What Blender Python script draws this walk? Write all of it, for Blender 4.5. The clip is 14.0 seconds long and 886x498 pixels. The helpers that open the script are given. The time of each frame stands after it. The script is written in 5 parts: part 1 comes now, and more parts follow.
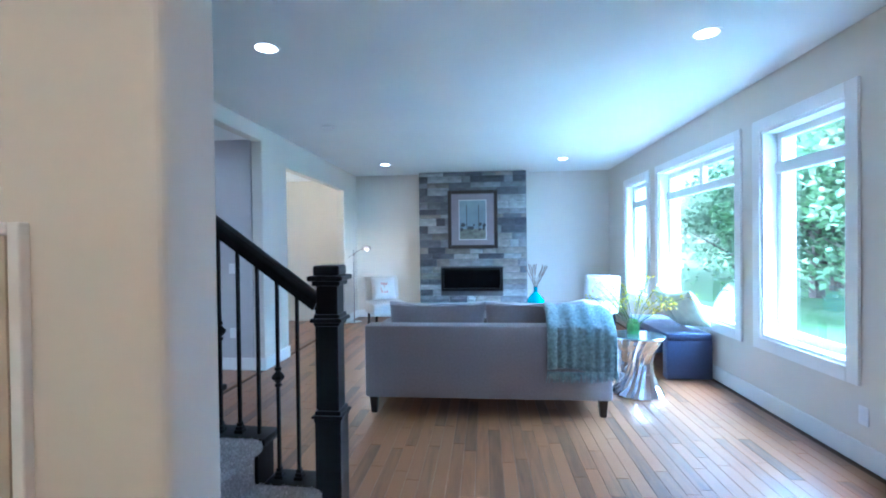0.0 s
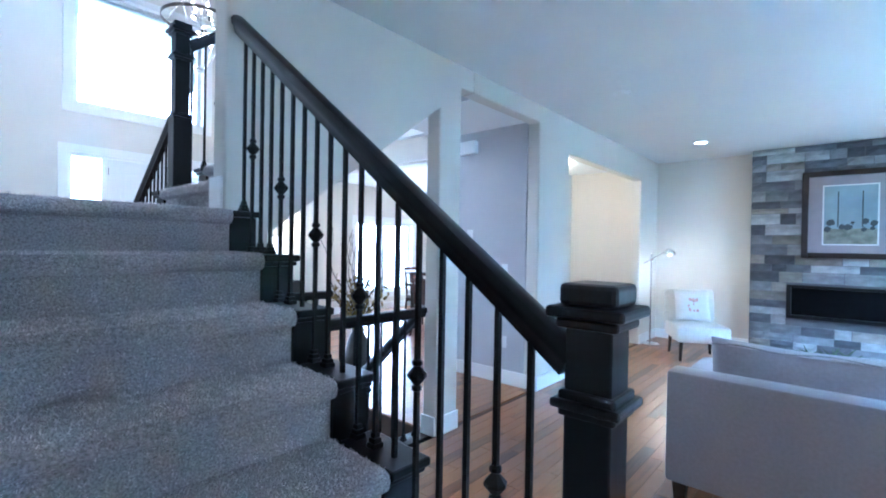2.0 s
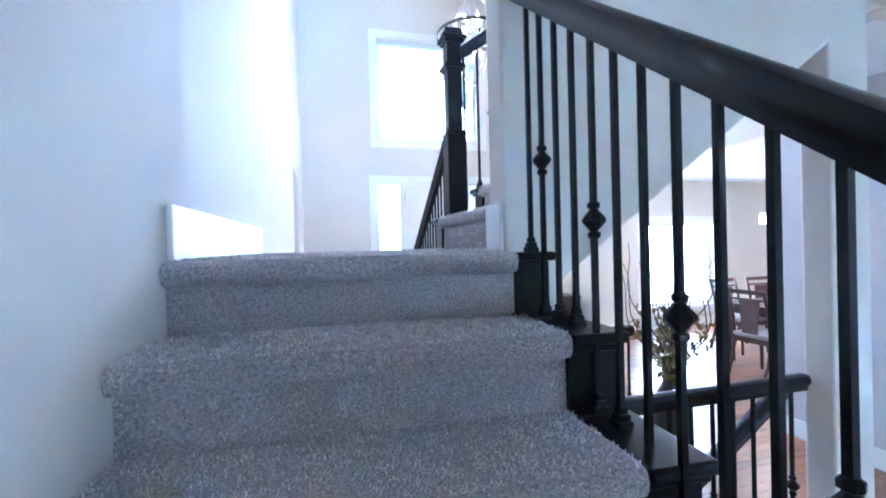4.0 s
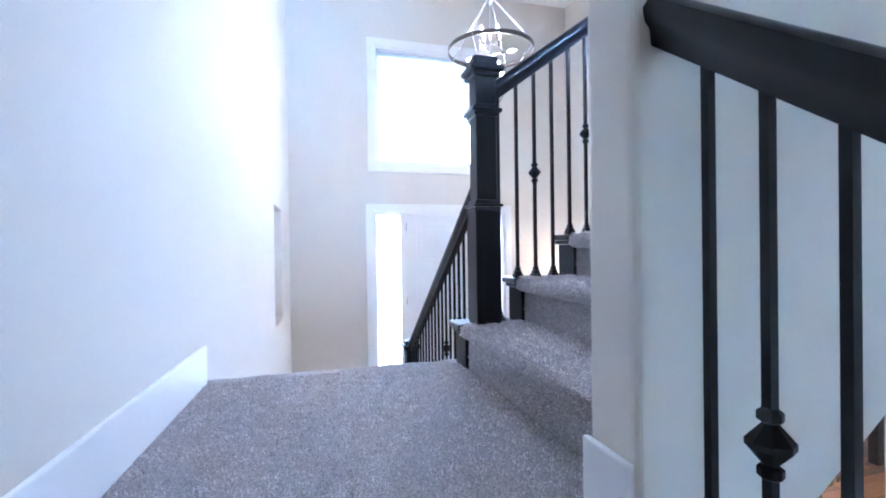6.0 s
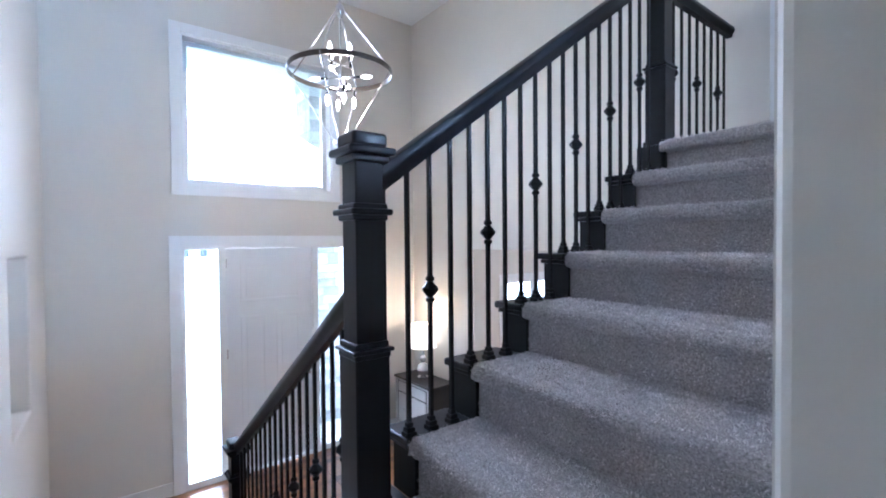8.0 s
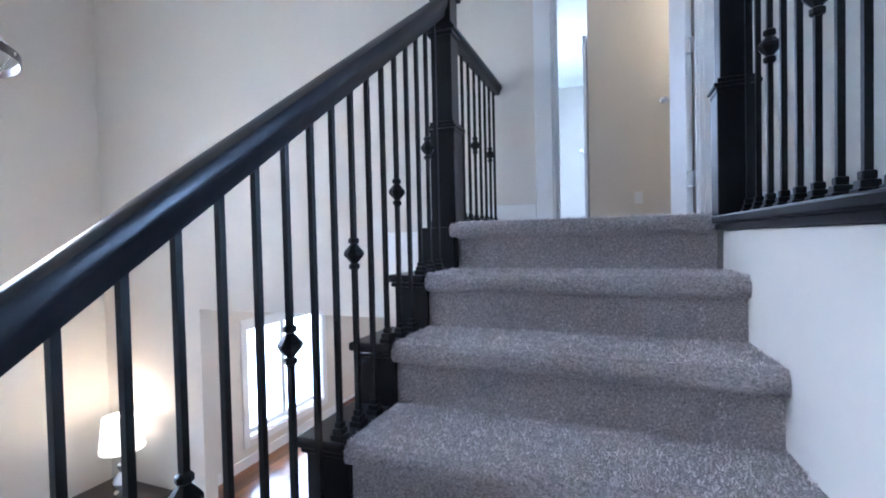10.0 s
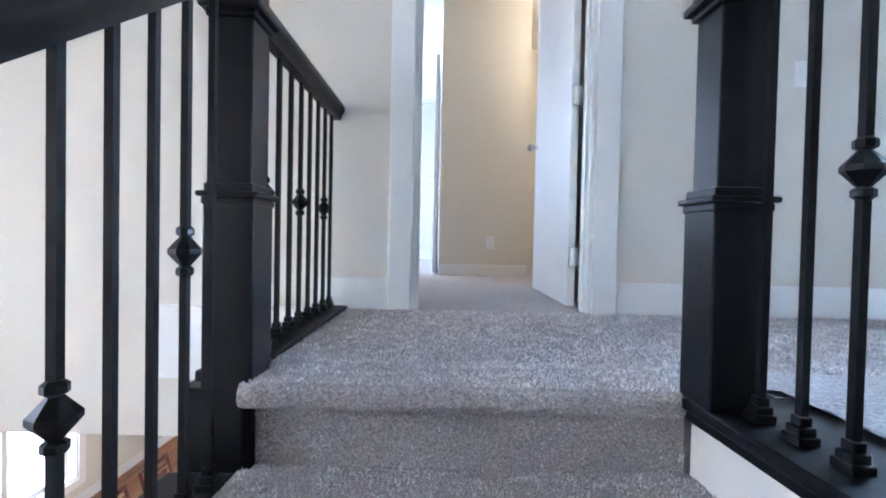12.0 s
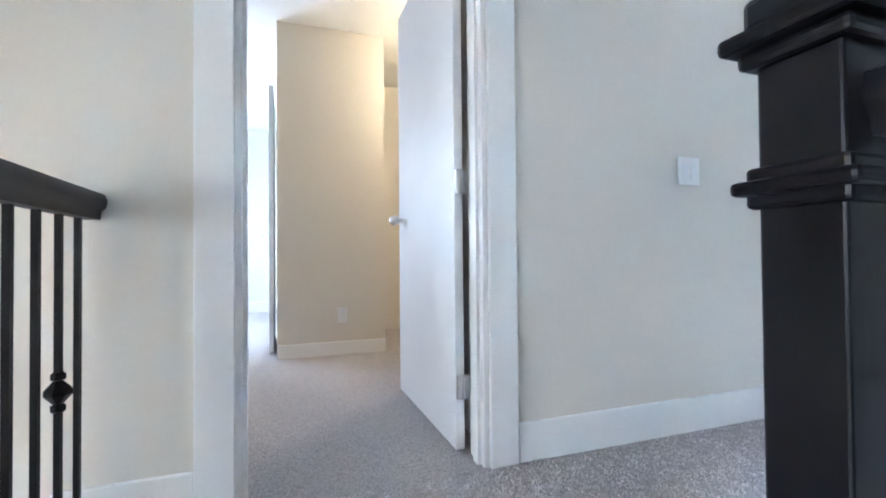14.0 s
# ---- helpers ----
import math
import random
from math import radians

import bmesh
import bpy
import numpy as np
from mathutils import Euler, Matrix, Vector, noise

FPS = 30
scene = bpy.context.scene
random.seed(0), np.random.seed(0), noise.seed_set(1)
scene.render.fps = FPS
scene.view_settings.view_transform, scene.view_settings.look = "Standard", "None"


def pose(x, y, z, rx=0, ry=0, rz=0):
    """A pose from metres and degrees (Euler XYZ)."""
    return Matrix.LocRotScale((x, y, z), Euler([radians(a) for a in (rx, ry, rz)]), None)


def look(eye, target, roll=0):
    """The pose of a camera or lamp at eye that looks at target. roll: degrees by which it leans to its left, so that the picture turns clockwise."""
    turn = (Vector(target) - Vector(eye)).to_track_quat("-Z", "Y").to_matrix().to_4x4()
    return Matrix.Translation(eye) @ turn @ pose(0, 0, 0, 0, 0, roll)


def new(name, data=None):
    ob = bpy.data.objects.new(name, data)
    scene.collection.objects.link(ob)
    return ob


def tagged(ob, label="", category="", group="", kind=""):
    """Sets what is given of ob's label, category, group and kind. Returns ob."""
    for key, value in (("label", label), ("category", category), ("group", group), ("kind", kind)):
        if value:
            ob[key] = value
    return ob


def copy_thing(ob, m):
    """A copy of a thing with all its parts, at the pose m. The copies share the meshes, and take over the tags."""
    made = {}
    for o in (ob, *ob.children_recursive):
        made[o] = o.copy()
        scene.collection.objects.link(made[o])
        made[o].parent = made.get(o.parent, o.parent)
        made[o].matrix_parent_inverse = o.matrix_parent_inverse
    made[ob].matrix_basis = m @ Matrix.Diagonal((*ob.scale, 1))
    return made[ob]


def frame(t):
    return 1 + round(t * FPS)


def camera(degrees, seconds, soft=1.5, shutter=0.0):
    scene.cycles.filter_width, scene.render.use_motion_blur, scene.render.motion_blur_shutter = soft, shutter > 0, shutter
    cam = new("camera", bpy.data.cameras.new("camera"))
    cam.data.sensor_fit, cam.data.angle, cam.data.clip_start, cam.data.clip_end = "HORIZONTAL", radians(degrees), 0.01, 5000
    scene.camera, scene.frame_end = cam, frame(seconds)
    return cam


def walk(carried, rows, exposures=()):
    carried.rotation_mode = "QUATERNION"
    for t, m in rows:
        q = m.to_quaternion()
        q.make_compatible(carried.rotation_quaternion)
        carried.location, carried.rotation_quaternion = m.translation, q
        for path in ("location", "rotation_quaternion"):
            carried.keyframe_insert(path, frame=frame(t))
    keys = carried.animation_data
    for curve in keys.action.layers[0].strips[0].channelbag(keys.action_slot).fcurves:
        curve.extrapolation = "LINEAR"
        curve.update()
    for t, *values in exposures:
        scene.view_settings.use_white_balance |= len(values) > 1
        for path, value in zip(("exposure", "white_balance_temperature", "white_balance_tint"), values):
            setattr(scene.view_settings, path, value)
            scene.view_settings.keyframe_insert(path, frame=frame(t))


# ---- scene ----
cam = camera(89.0, 14.0, soft=1.9)
PATH = [
    (0, (0.545, 0.477, 1.396), (0.362, 2.468, 1.375), -0.7),
    (0.5, (0.515, 0.761, 1.392), (0.113, 2.72, 1.38), -0.2),
    (1, (0.451, 1.043, 1.395), (-0.241, 2.919, 1.384), -0.0),
    (1.5, (0.376, 1.275, 1.4), (-0.651, 2.991, 1.387), 0.2),
    (2, (0.234, 1.492, 1.38), (-1.084, 2.996, 1.366), 1.0),
    (2.5, (0.077, 1.632, 1.39), (-1.484, 2.883, 1.371), 1.4),
    (2.7, (-0.009, 1.695, 1.382), (-1.662, 2.82, 1.374), 0.7),
    (4.8, (-0.872, 1.883, 1.746), (-2.832, 2.283, 1.724), -0.3),
    (5, (-0.969, 1.926, 1.797), (-2.929, 2.322, 1.785), 0.3),
    (5.5, (-1.147, 1.902, 1.926), (-3.091, 2.374, 1.924), -0.3),
    (6, (-1.313, 1.9, 2.05), (-3.235, 2.452, 2.036), -0.8),
    (6.5, (-1.469, 1.898, 2.18), (-3.352, 2.572, 2.163), -0.3),
    (7, (-1.634, 1.906, 2.311), (-3.433, 2.78, 2.307), -0.3),
    (7.5, (-1.785, 1.942, 2.418), (-3.5, 2.971, 2.411), -0.6),
    (8, (-1.937, 1.983, 2.538), (-3.522, 3.202, 2.498), -0.5),
    (8.5, (-2.09, 2.054, 2.677), (-3.482, 3.488, 2.603), -1.2),
    (9, (-2.222, 2.188, 2.797), (-3.393, 3.808, 2.709), -2.5),
    (9.2, (-2.277, 2.262, 2.846), (-3.357, 3.943, 2.754), -2.5),
    (11.3, (-2.663, 3.17, 3.209), (-2.896, 5.156, 3.216), 1.1),
    (11.5, (-2.669, 3.246, 3.263), (-2.839, 5.239, 3.252), 1.4),
    (12, (-2.696, 3.396, 3.362), (-2.704, 5.396, 3.322), 1.2),
    (12.5, (-2.717, 3.543, 3.457), (-2.601, 5.539, 3.41), 0.5),
    (13, (-2.741, 3.685, 3.545), (-2.515, 5.671, 3.49), 0.4),
    (13.5, (-2.734, 3.833, 3.676), (-2.308, 5.786, 3.638), 0.3),
    (14, (-2.714, 3.973, 3.776), (-2.043, 5.857, 3.807), -0.5),
]
walk(cam, [(t, look(e, g, r)) for t, e, g, r in PATH],
     [(0, 2.1, 4350, 9), (1.5, 2.35, 4350, 9), (2.5, 2.65, 4450, 12), (5, 2.8, 4600, 17), (7, 2.2, 4850, 19), (8, 1.93, 4950, 17), (9, 1.88, 4850, 17), (11.5, 2.3, 5150, 16), (14, 2.5, 5500, 13)])

# ---- world, sun, daylight through the windows ----
wd = bpy.data.worlds.new("sky")
scene.world = wd
wd.use_nodes = True
sky = wd.node_tree.nodes.new("ShaderNodeTexSky")
sky.sky_type = "NISHITA"
sky.sun_disc = False
sky.sun_elevation, sky.sun_rotation = radians(48), radians(200)
bgn = wd.node_tree.nodes["Background"]
bgn.inputs[1].default_value = 0.15
wd.node_tree.links.new(sky.outputs[0], bgn.inputs[0])


def lamp(name, kind, m, energy, color=(1, 1, 1), size=1.0, size_y=0.0, angle=0.0):
    d = bpy.data.lights.new(name, kind)
    d.energy, d.color = energy, color
    if kind == "AREA":
        d.shape, d.size, d.size_y = "RECTANGLE", size, size_y or size
    elif kind == "SUN":
        d.angle = radians(angle)
    else:
        d.shadow_soft_size = size
    ob = new(name, d)
    ob.matrix_world = m
    return ob


lamp("sun", "SUN", look((2, -8, 12), (0, 0, 0)), 5.0, (1, 0.96, 0.9), angle=2)
DAY = (0.52, 0.79, 1.0)
FRONT = (0.8, 0.89, 1.0)
# living room windows, from the outside inwards
lamp("sky_light_east", "AREA", look((5.6, 5.4, 4.5), (1.4, 5.2, 0.4)), 1650, DAY, 8, 2.6)
lamp("dining_window_light", "AREA", look((-7.32, 8.03, 1.1), (0, 8.0, 0.90)), 16, FRONT, 1.5, 1.4)
lamp("entry_window_light", "AREA", look((-7.34, 3.48, 3.87), (-2.4, 2.3, 1.4)), 8, FRONT, 1.5, 1.4).data.spread = radians(75)
lamp("sidelight_light", "AREA", look((-7.34, 2.84, 1.25), (-3, 2.8, 0.9)), 4, FRONT, 0.28, 2.2)
lamp("loft_window_light", "AREA", look((4.3, 6.9, 5.7), (0.2, 6.2, 3.1)), 330, FRONT, 2.0, 1.2)
# Bedroom's west wall has no window; this area lamp is added as its daylight.
lamp("bedroom_daylight_fill", "AREA", look((-3.85, 8.7, 4.4), (-2, 8.7, 4.2)), 15, FRONT, 1.3, 1.4)

# ---- materials ----
MATS = {}


def mat(name, color, rough=0.6, metal=0.0, var=0.06, scale=8.0, bump=0.0, bscale=60.0, spec=0.5, coat=0.0, trans=0.0,
        emit=0.0, random_=0.0, island=False, stretch=(1, 1, 1), sheen=0.0, bdist=0.01):
    if name in MATS:
        return MATS[name]
    m = bpy.data.materials.new(name)
    m.use_nodes = True
    nt = m.node_tree
    b = nt.nodes["Principled BSDF"]
    b.inputs["Roughness"].default_value = rough
    b.inputs["Metallic"].default_value = metal
    b.inputs["Specular IOR Level"].default_value = spec
    b.inputs["Coat Weight"].default_value = coat
    b.inputs["Coat Roughness"].default_value = 0.12
    b.inputs["Transmission Weight"].default_value = trans
    b.inputs["Sheen Weight"].default_value = sheen
    tc = nt.nodes.new("ShaderNodeTexCoord")
    mp = nt.nodes.new("ShaderNodeMapping")
    mp.inputs["Scale"].default_value = stretch
    nt.links.new(tc.outputs["Object"], mp.inputs[0])
    n1 = nt.nodes.new("ShaderNodeTexNoise")
    n1.inputs["Scale"].default_value, n1.inputs["Detail"].default_value = scale, 5
    nt.links.new(mp.outputs[0], n1.inputs["Vector"])
    hsv = nt.nodes.new("ShaderNodeHueSaturation")
    hsv.inputs["Color"].default_value = (*color, 1)
    mr = nt.nodes.new("ShaderNodeMapRange")
    mr.inputs["From Min"].default_value, mr.inputs["From Max"].default_value = 0.3, 0.7
    mr.inputs["To Min"].default_value, mr.inputs["To Max"].default_value = 1 - var, 1 + var
    nt.links.new(n1.outputs["Fac"], mr.inputs["Value"])
    val = mr.outputs[0]
    if random_:
        src = nt.nodes.new("ShaderNodeNewGeometry" if island else "ShaderNodeObjectInfo")
        r = nt.nodes.new("ShaderNodeMapRange")
        r.inputs["To Min"].default_value, r.inputs["To Max"].default_value = 1 - random_, 1 + random_
        nt.links.new(src.outputs["Random Per Island" if island else "Random"], r.inputs["Value"])
        mul = nt.nodes.new("ShaderNodeMath")
        mul.operation = "MULTIPLY"
        nt.links.new(val, mul.inputs[0])
        nt.links.new(r.outputs[0], mul.inputs[1])
        val = mul.outputs[0]
    nt.links.new(val, hsv.inputs["Value"])
    nt.links.new(hsv.outputs[0], b.inputs["Base Color"])
    if bump:
        n2 = nt.nodes.new("ShaderNodeTexNoise")
        n2.inputs["Scale"].default_value, n2.inputs["Detail"].default_value = bscale, 4
        nt.links.new(mp.outputs[0], n2.inputs["Vector"])
        bp = nt.nodes.new("ShaderNodeBump")
        bp.inputs["Strength"].default_value, bp.inputs["Distance"].default_value = bump, bdist
        nt.links.new(n2.outputs["Fac"], bp.inputs["Height"])
        nt.links.new(bp.outputs[0], b.inputs["Normal"])
    if emit:
        b.inputs["Emission Color"].default_value = (*color, 1)
        b.inputs["Emission Strength"].default_value = emit
    MATS[name] = m
    return m


WALL = mat("wall_paint", (0.68, 0.645, 0.58), 0.75, var=0.015, scale=2, bump=0.05, bscale=220, spec=0.3)
GREYWALL = mat("grey_paint", (0.55, 0.54, 0.55), 0.75, var=0.015, scale=2, bump=0.05, bscale=220, spec=0.3)
CEIL = mat("ceiling_paint", (0.83, 0.84, 0.83), 0.85, var=0.015, scale=1.5, bump=0.12, bscale=140, spec=0.2)
TRIM = mat("white_trim", (0.8, 0.8, 0.79), 0.35, var=0.012, scale=3, spec=0.5)
DOORW = mat("white_door", (0.78, 0.79, 0.8), 0.4, var=0.02, scale=4)
CARPET = mat("carpet", (0.46, 0.43, 0.425), 0.98, var=0.42, scale=150, bump=1.0, bscale=210, spec=0.05, sheen=0.25)
PILE = mat("carpet_pile", (0.68, 0.64, 0.63), 0.95, var=0.3, scale=28, spec=0.05, random_=0.3, island=True)
BLACK = mat("black_stained_wood", (0.005, 0.005, 0.007), 0.34, var=0.3, scale=12, bump=0.05, bscale=30, spec=0.22, stretch=(1, 1, 0.15))
IRON = mat("black_iron", (0.006, 0.006, 0.007), 0.45, var=0.2, scale=40, bump=0.05, bscale=200, spec=0.2)
FLOORD = mat("floor_gap", (0.07, 0.04, 0.025), 0.7, var=0.1)
CHROME = mat("chrome", (0.75, 0.75, 0.76), 0.16, metal=1.0, var=0.05, scale=30)
MIRROR = mat("mirror_silver", (0.82, 0.83, 0.85), 0.08, metal=1.0, var=0.05, scale=14)
GLASS = mat("window_glass", (1, 1, 1), 0.0, var=0, trans=1.0)
BULB = mat("bulb", (1, 0.9, 0.75), 0.3, var=0, emit=6)
CAN = mat("downlight_glow", (1, 0.95, 0.85), 0.3, var=0, emit=4)


def wood(name, c1, c2, island, rough=0.3):
    """Board wood: grain along local y, hue by piece."""
    m = bpy.data.materials.new(name)
    m.use_nodes = True
    nt = m.node_tree
    b = nt.nodes["Principled BSDF"]
    tc = nt.nodes.new("ShaderNodeTexCoord")
    src = nt.nodes.new("ShaderNodeNewGeometry" if island else "ShaderNodeObjectInfo")
    rnd = src.outputs["Random Per Island" if island else "Random"]
    geo = nt.nodes.new("ShaderNodeNewGeometry")
    mp = nt.nodes.new("ShaderNodeMapping")
    mp.inputs["Scale"].default_value = (14, 1.3, 14)
    nt.links.new(geo.outputs["Position"], mp.inputs[0])
    n = nt.nodes.new("ShaderNodeTexNoise")
    n.noise_dimensions = "4D"
    n.inputs["Scale"].default_value, n.inputs["Detail"].default_value = 1.6, 6
    n.inputs["Distortion"].default_value = 1.2
    nt.links.new(mp.outputs[0], n.inputs["Vector"])
    k = nt.nodes.new("ShaderNodeMath")
    k.operation = "MULTIPLY"
    k.inputs[1].default_value = 90
    nt.links.new(rnd, k.inputs[0])
    nt.links.new(k.outputs[0], n.inputs["W"])
    a = nt.nodes.new("ShaderNodeMath")
    a.operation = "MULTIPLY_ADD"
    a.inputs[1].default_value, a.inputs[2].default_value = 0.75, -0.17
    nt.links.new(n.outputs["Fac"], a.inputs[0])
    s = nt.nodes.new("ShaderNodeMath")
    s.operation = "MULTIPLY_ADD"
    s.inputs[1].default_value = 0.8
    nt.links.new(rnd, s.inputs[0])
    nt.links.new(a.outputs[0], s.inputs[2])
    s.use_clamp = True
    ramp = nt.nodes.new("ShaderNodeValToRGB")
    ramp.color_ramp.elements[0].color, ramp.color_ramp.elements[1].color = (*c2, 1), (*c1, 1)
    ramp.color_ramp.elements[0].position, ramp.color_ramp.elements[1].position = 0.05, 0.6
    nt.links.new(s.outputs[0], ramp.inputs[0])
    nt.links.new(ramp.outputs[0], b.inputs["Base Color"])
    b.inputs["Roughness"].default_value = rough
    b.inputs["Coat Weight"].default_value, b.inputs["Coat Roughness"].default_value = 0.15, 0.15
    return m


OAK = wood("hickory_board", (0.27, 0.118, 0.045), (0.05, 0.02, 0.009), False)
OAKI = wood("hickory_boards", (0.27, 0.118, 0.045), (0.05, 0.02, 0.009), True)


# ---- mesh helpers ----
def box(bm, x0, x1, y0, y1, z0, z1, bev=0.0):
    r = bmesh.ops.create_cube(bm, size=1.0)
    vs = r["verts"]
    for v in vs:
        v.co = ((x0 + x1) / 2 + v.co.x * (x1 - x0), (y0 + y1) / 2 + v.co.y * (y1 - y0), (z0 + z1) / 2 + v.co.z * (z1 - z0))
    if bev:
        es = {e for v in vs for e in v.link_edges}
        bmesh.ops.bevel(bm, geom=list(es), offset=bev, segments=2, profile=0.5, affect="EDGES")
    return bm


def boxes(*args, bev=0.0):
    bm = bmesh.new()
    for a in args:
        box(bm, *a, bev=bev)
    return bm


def cyl(bm, x, y, z0, z1, r0, r1=None, n=20, m=None):
    r1 = r0 if r1 is None else r1
    t = Matrix.Translation((x, y, (z0 + z1) / 2))
    bmesh.ops.create_cone(bm, cap_ends=True, segments=n, radius1=r0, radius2=r1, depth=z1 - z0, matrix=t if m is None else m @ t)
    return bm


def tube(bm, p, q, r, n=10, r2=None):
    p, q = Vector(p), Vector(q)
    d = q - p
    m = Matrix.Translation((p + q) / 2) @ d.to_track_quat("Z", "Y").to_matrix().to_4x4()
    bmesh.ops.create_cone(bm, cap_ends=True, segments=n, radius1=r, radius2=r if r2 is None else r2, depth=d.length, matrix=m)
    return bm


def lathe(profile, n=28, x=0, y=0, bm=None):
    """profile: (radius, z) from below upwards."""
    bm = bm or bmesh.new()
    rings = []
    for r, z in profile:
        rings.append([bm.verts.new((x + r * math.cos(2 * math.pi * i / n), y + r * math.sin(2 * math.pi * i / n), z)) for i in range(n)])
    for a, b in zip(rings, rings[1:]):
        for i in range(n):
            bm.faces.new((a[i], a[(i + 1) % n], b[(i + 1) % n], b[i]))
    bm.faces.new(rings[0][::-1])
    bm.faces.new(rings[-1])
    return bm


def prism(pts, axis, a, b, bm=None):
    """A polygon extruded along an axis: axis 'x' takes (y, z) points, 'y' (x, z), 'z' (x, y)."""
    bm = bm or bmesh.new()
    place = {"x": lambda u, v, w: (w, u, v), "y": lambda u, v, w: (u, w, v), "z": lambda u, v, w: (u, v, w)}[axis]
    lo = [bm.verts.new(place(u, v, a)) for u, v in pts]
    hi = [bm.verts.new(place(u, v, b)) for u, v in pts]
    n = len(pts)
    bm.faces.new(lo)
    bm.faces.new(hi[::-1])
    for i in range(n):
        bm.faces.new((lo[i], hi[i], hi[(i + 1) % n], lo[(i + 1) % n]))
    bmesh.ops.recalc_face_normals(bm, faces=bm.faces)
    return bm


def mesh_of(name, bm, material, smooth=False):
    me = bpy.data.meshes.new(name)
    bmesh.ops.recalc_face_normals(bm, faces=bm.faces)
    bm.to_mesh(me)
    bm.free()
    me.materials.append(material)
    if smooth:
        me.polygons.foreach_set("use_smooth", [True] * len(me.polygons))
        if hasattr(me, "set_sharp_from_angle"):
            me.set_sharp_from_angle(angle=radians(40))
    return me


def solid(name, bm, material, label="", category="", kind="", group="", smooth=False):
    return tagged(new(name, mesh_of(name, bm, material, smooth)), label, category, group, kind)


def part(name, bm, material, parent, label="", smooth=False):
    ob = new(name, mesh_of(name, bm, material, smooth) if isinstance(bm, bmesh.types.BMesh) else bm)
    ob.parent = parent
    return tagged(ob, label)


def empty(name, label, category, kind="", group="", at=(0, 0, 0)):
    ob = tagged(new(name), label, category, group, kind)
    ob.location = at
    return ob


def wall(name, axis, c0, c1, a0, a1, z0, z1, holes=(), material=None, label="", shear=None, bevel=0.0):
    """A wall across `axis` from c0 to c1, along a0 to a1, with rectangular openings (a0, a1, z0, z1) through it."""
    As = sorted({a0, a1, *[min(max(v, a0), a1) for h in holes for v in h[:2]]})
    Zs = sorted({z0, z1, *[min(max(v, z0), z1) for h in holes for v in h[2:]]})
    full = {}
    for i in range(len(As) - 1):
        for j in range(len(Zs) - 1):
            am, zm = (As[i] + As[i + 1]) / 2, (Zs[j] + Zs[j + 1]) / 2
            full[i, j] = not any(h[0] < am < h[1] and h[2] < zm < h[3] for h in holes)
    bm = bmesh.new()
    cache = {}

    def v(c, a, z):
        k = (c, a, z)
        if k not in cache:
            x, y = (c, a) if axis == "x" else (a, c)
            if shear:
                y += shear(x, y)
            cache[k] = bm.verts.new((x, y, z))
        return cache[k]

    for (i, j), f in full.items():
        if not f:
            continue
        p, q, r, s = As[i], As[i + 1], Zs[j], Zs[j + 1]
        bm.faces.new((v(c0, p, r), v(c0, q, r), v(c0, q, s), v(c0, p, s)))
        bm.faces.new((v(c1, p, r), v(c1, p, s), v(c1, q, s), v(c1, q, r)))
        for di, dj, e in ((-1, 0, ((p, r), (p, s))), (1, 0, ((q, r), (q, s))), (0, -1, ((p, r), (q, r))), (0, 1, ((p, s), (q, s)))):
            if not full.get((i + di, j + dj)):
                (a, z), (b, w) = e
                bm.faces.new((v(c0, a, z), v(c0, b, w), v(c1, b, w), v(c1, a, z)))
    ob = solid(name, bm, material or WALL, label, "wall", "structure")
    if bevel:
        md = ob.modifiers.new("round", "BEVEL")
        md.width, md.segments, md.limit_method, md.angle_limit = bevel, 4, "ANGLE", radians(60)
    return ob

# ---- large structure ----
C1, F2, C2 = 2.74, 3.05, 5.48
RISE, RUN = 3.05 / 16, 0.264
LZ = 8 * RISE


def slant(x, y):
    """The stair wall is not square to the house: it turns slightly beside the landing."""
    return -0.075 * x if x > -2 else 0.15 - 0.037 * (x + 2)


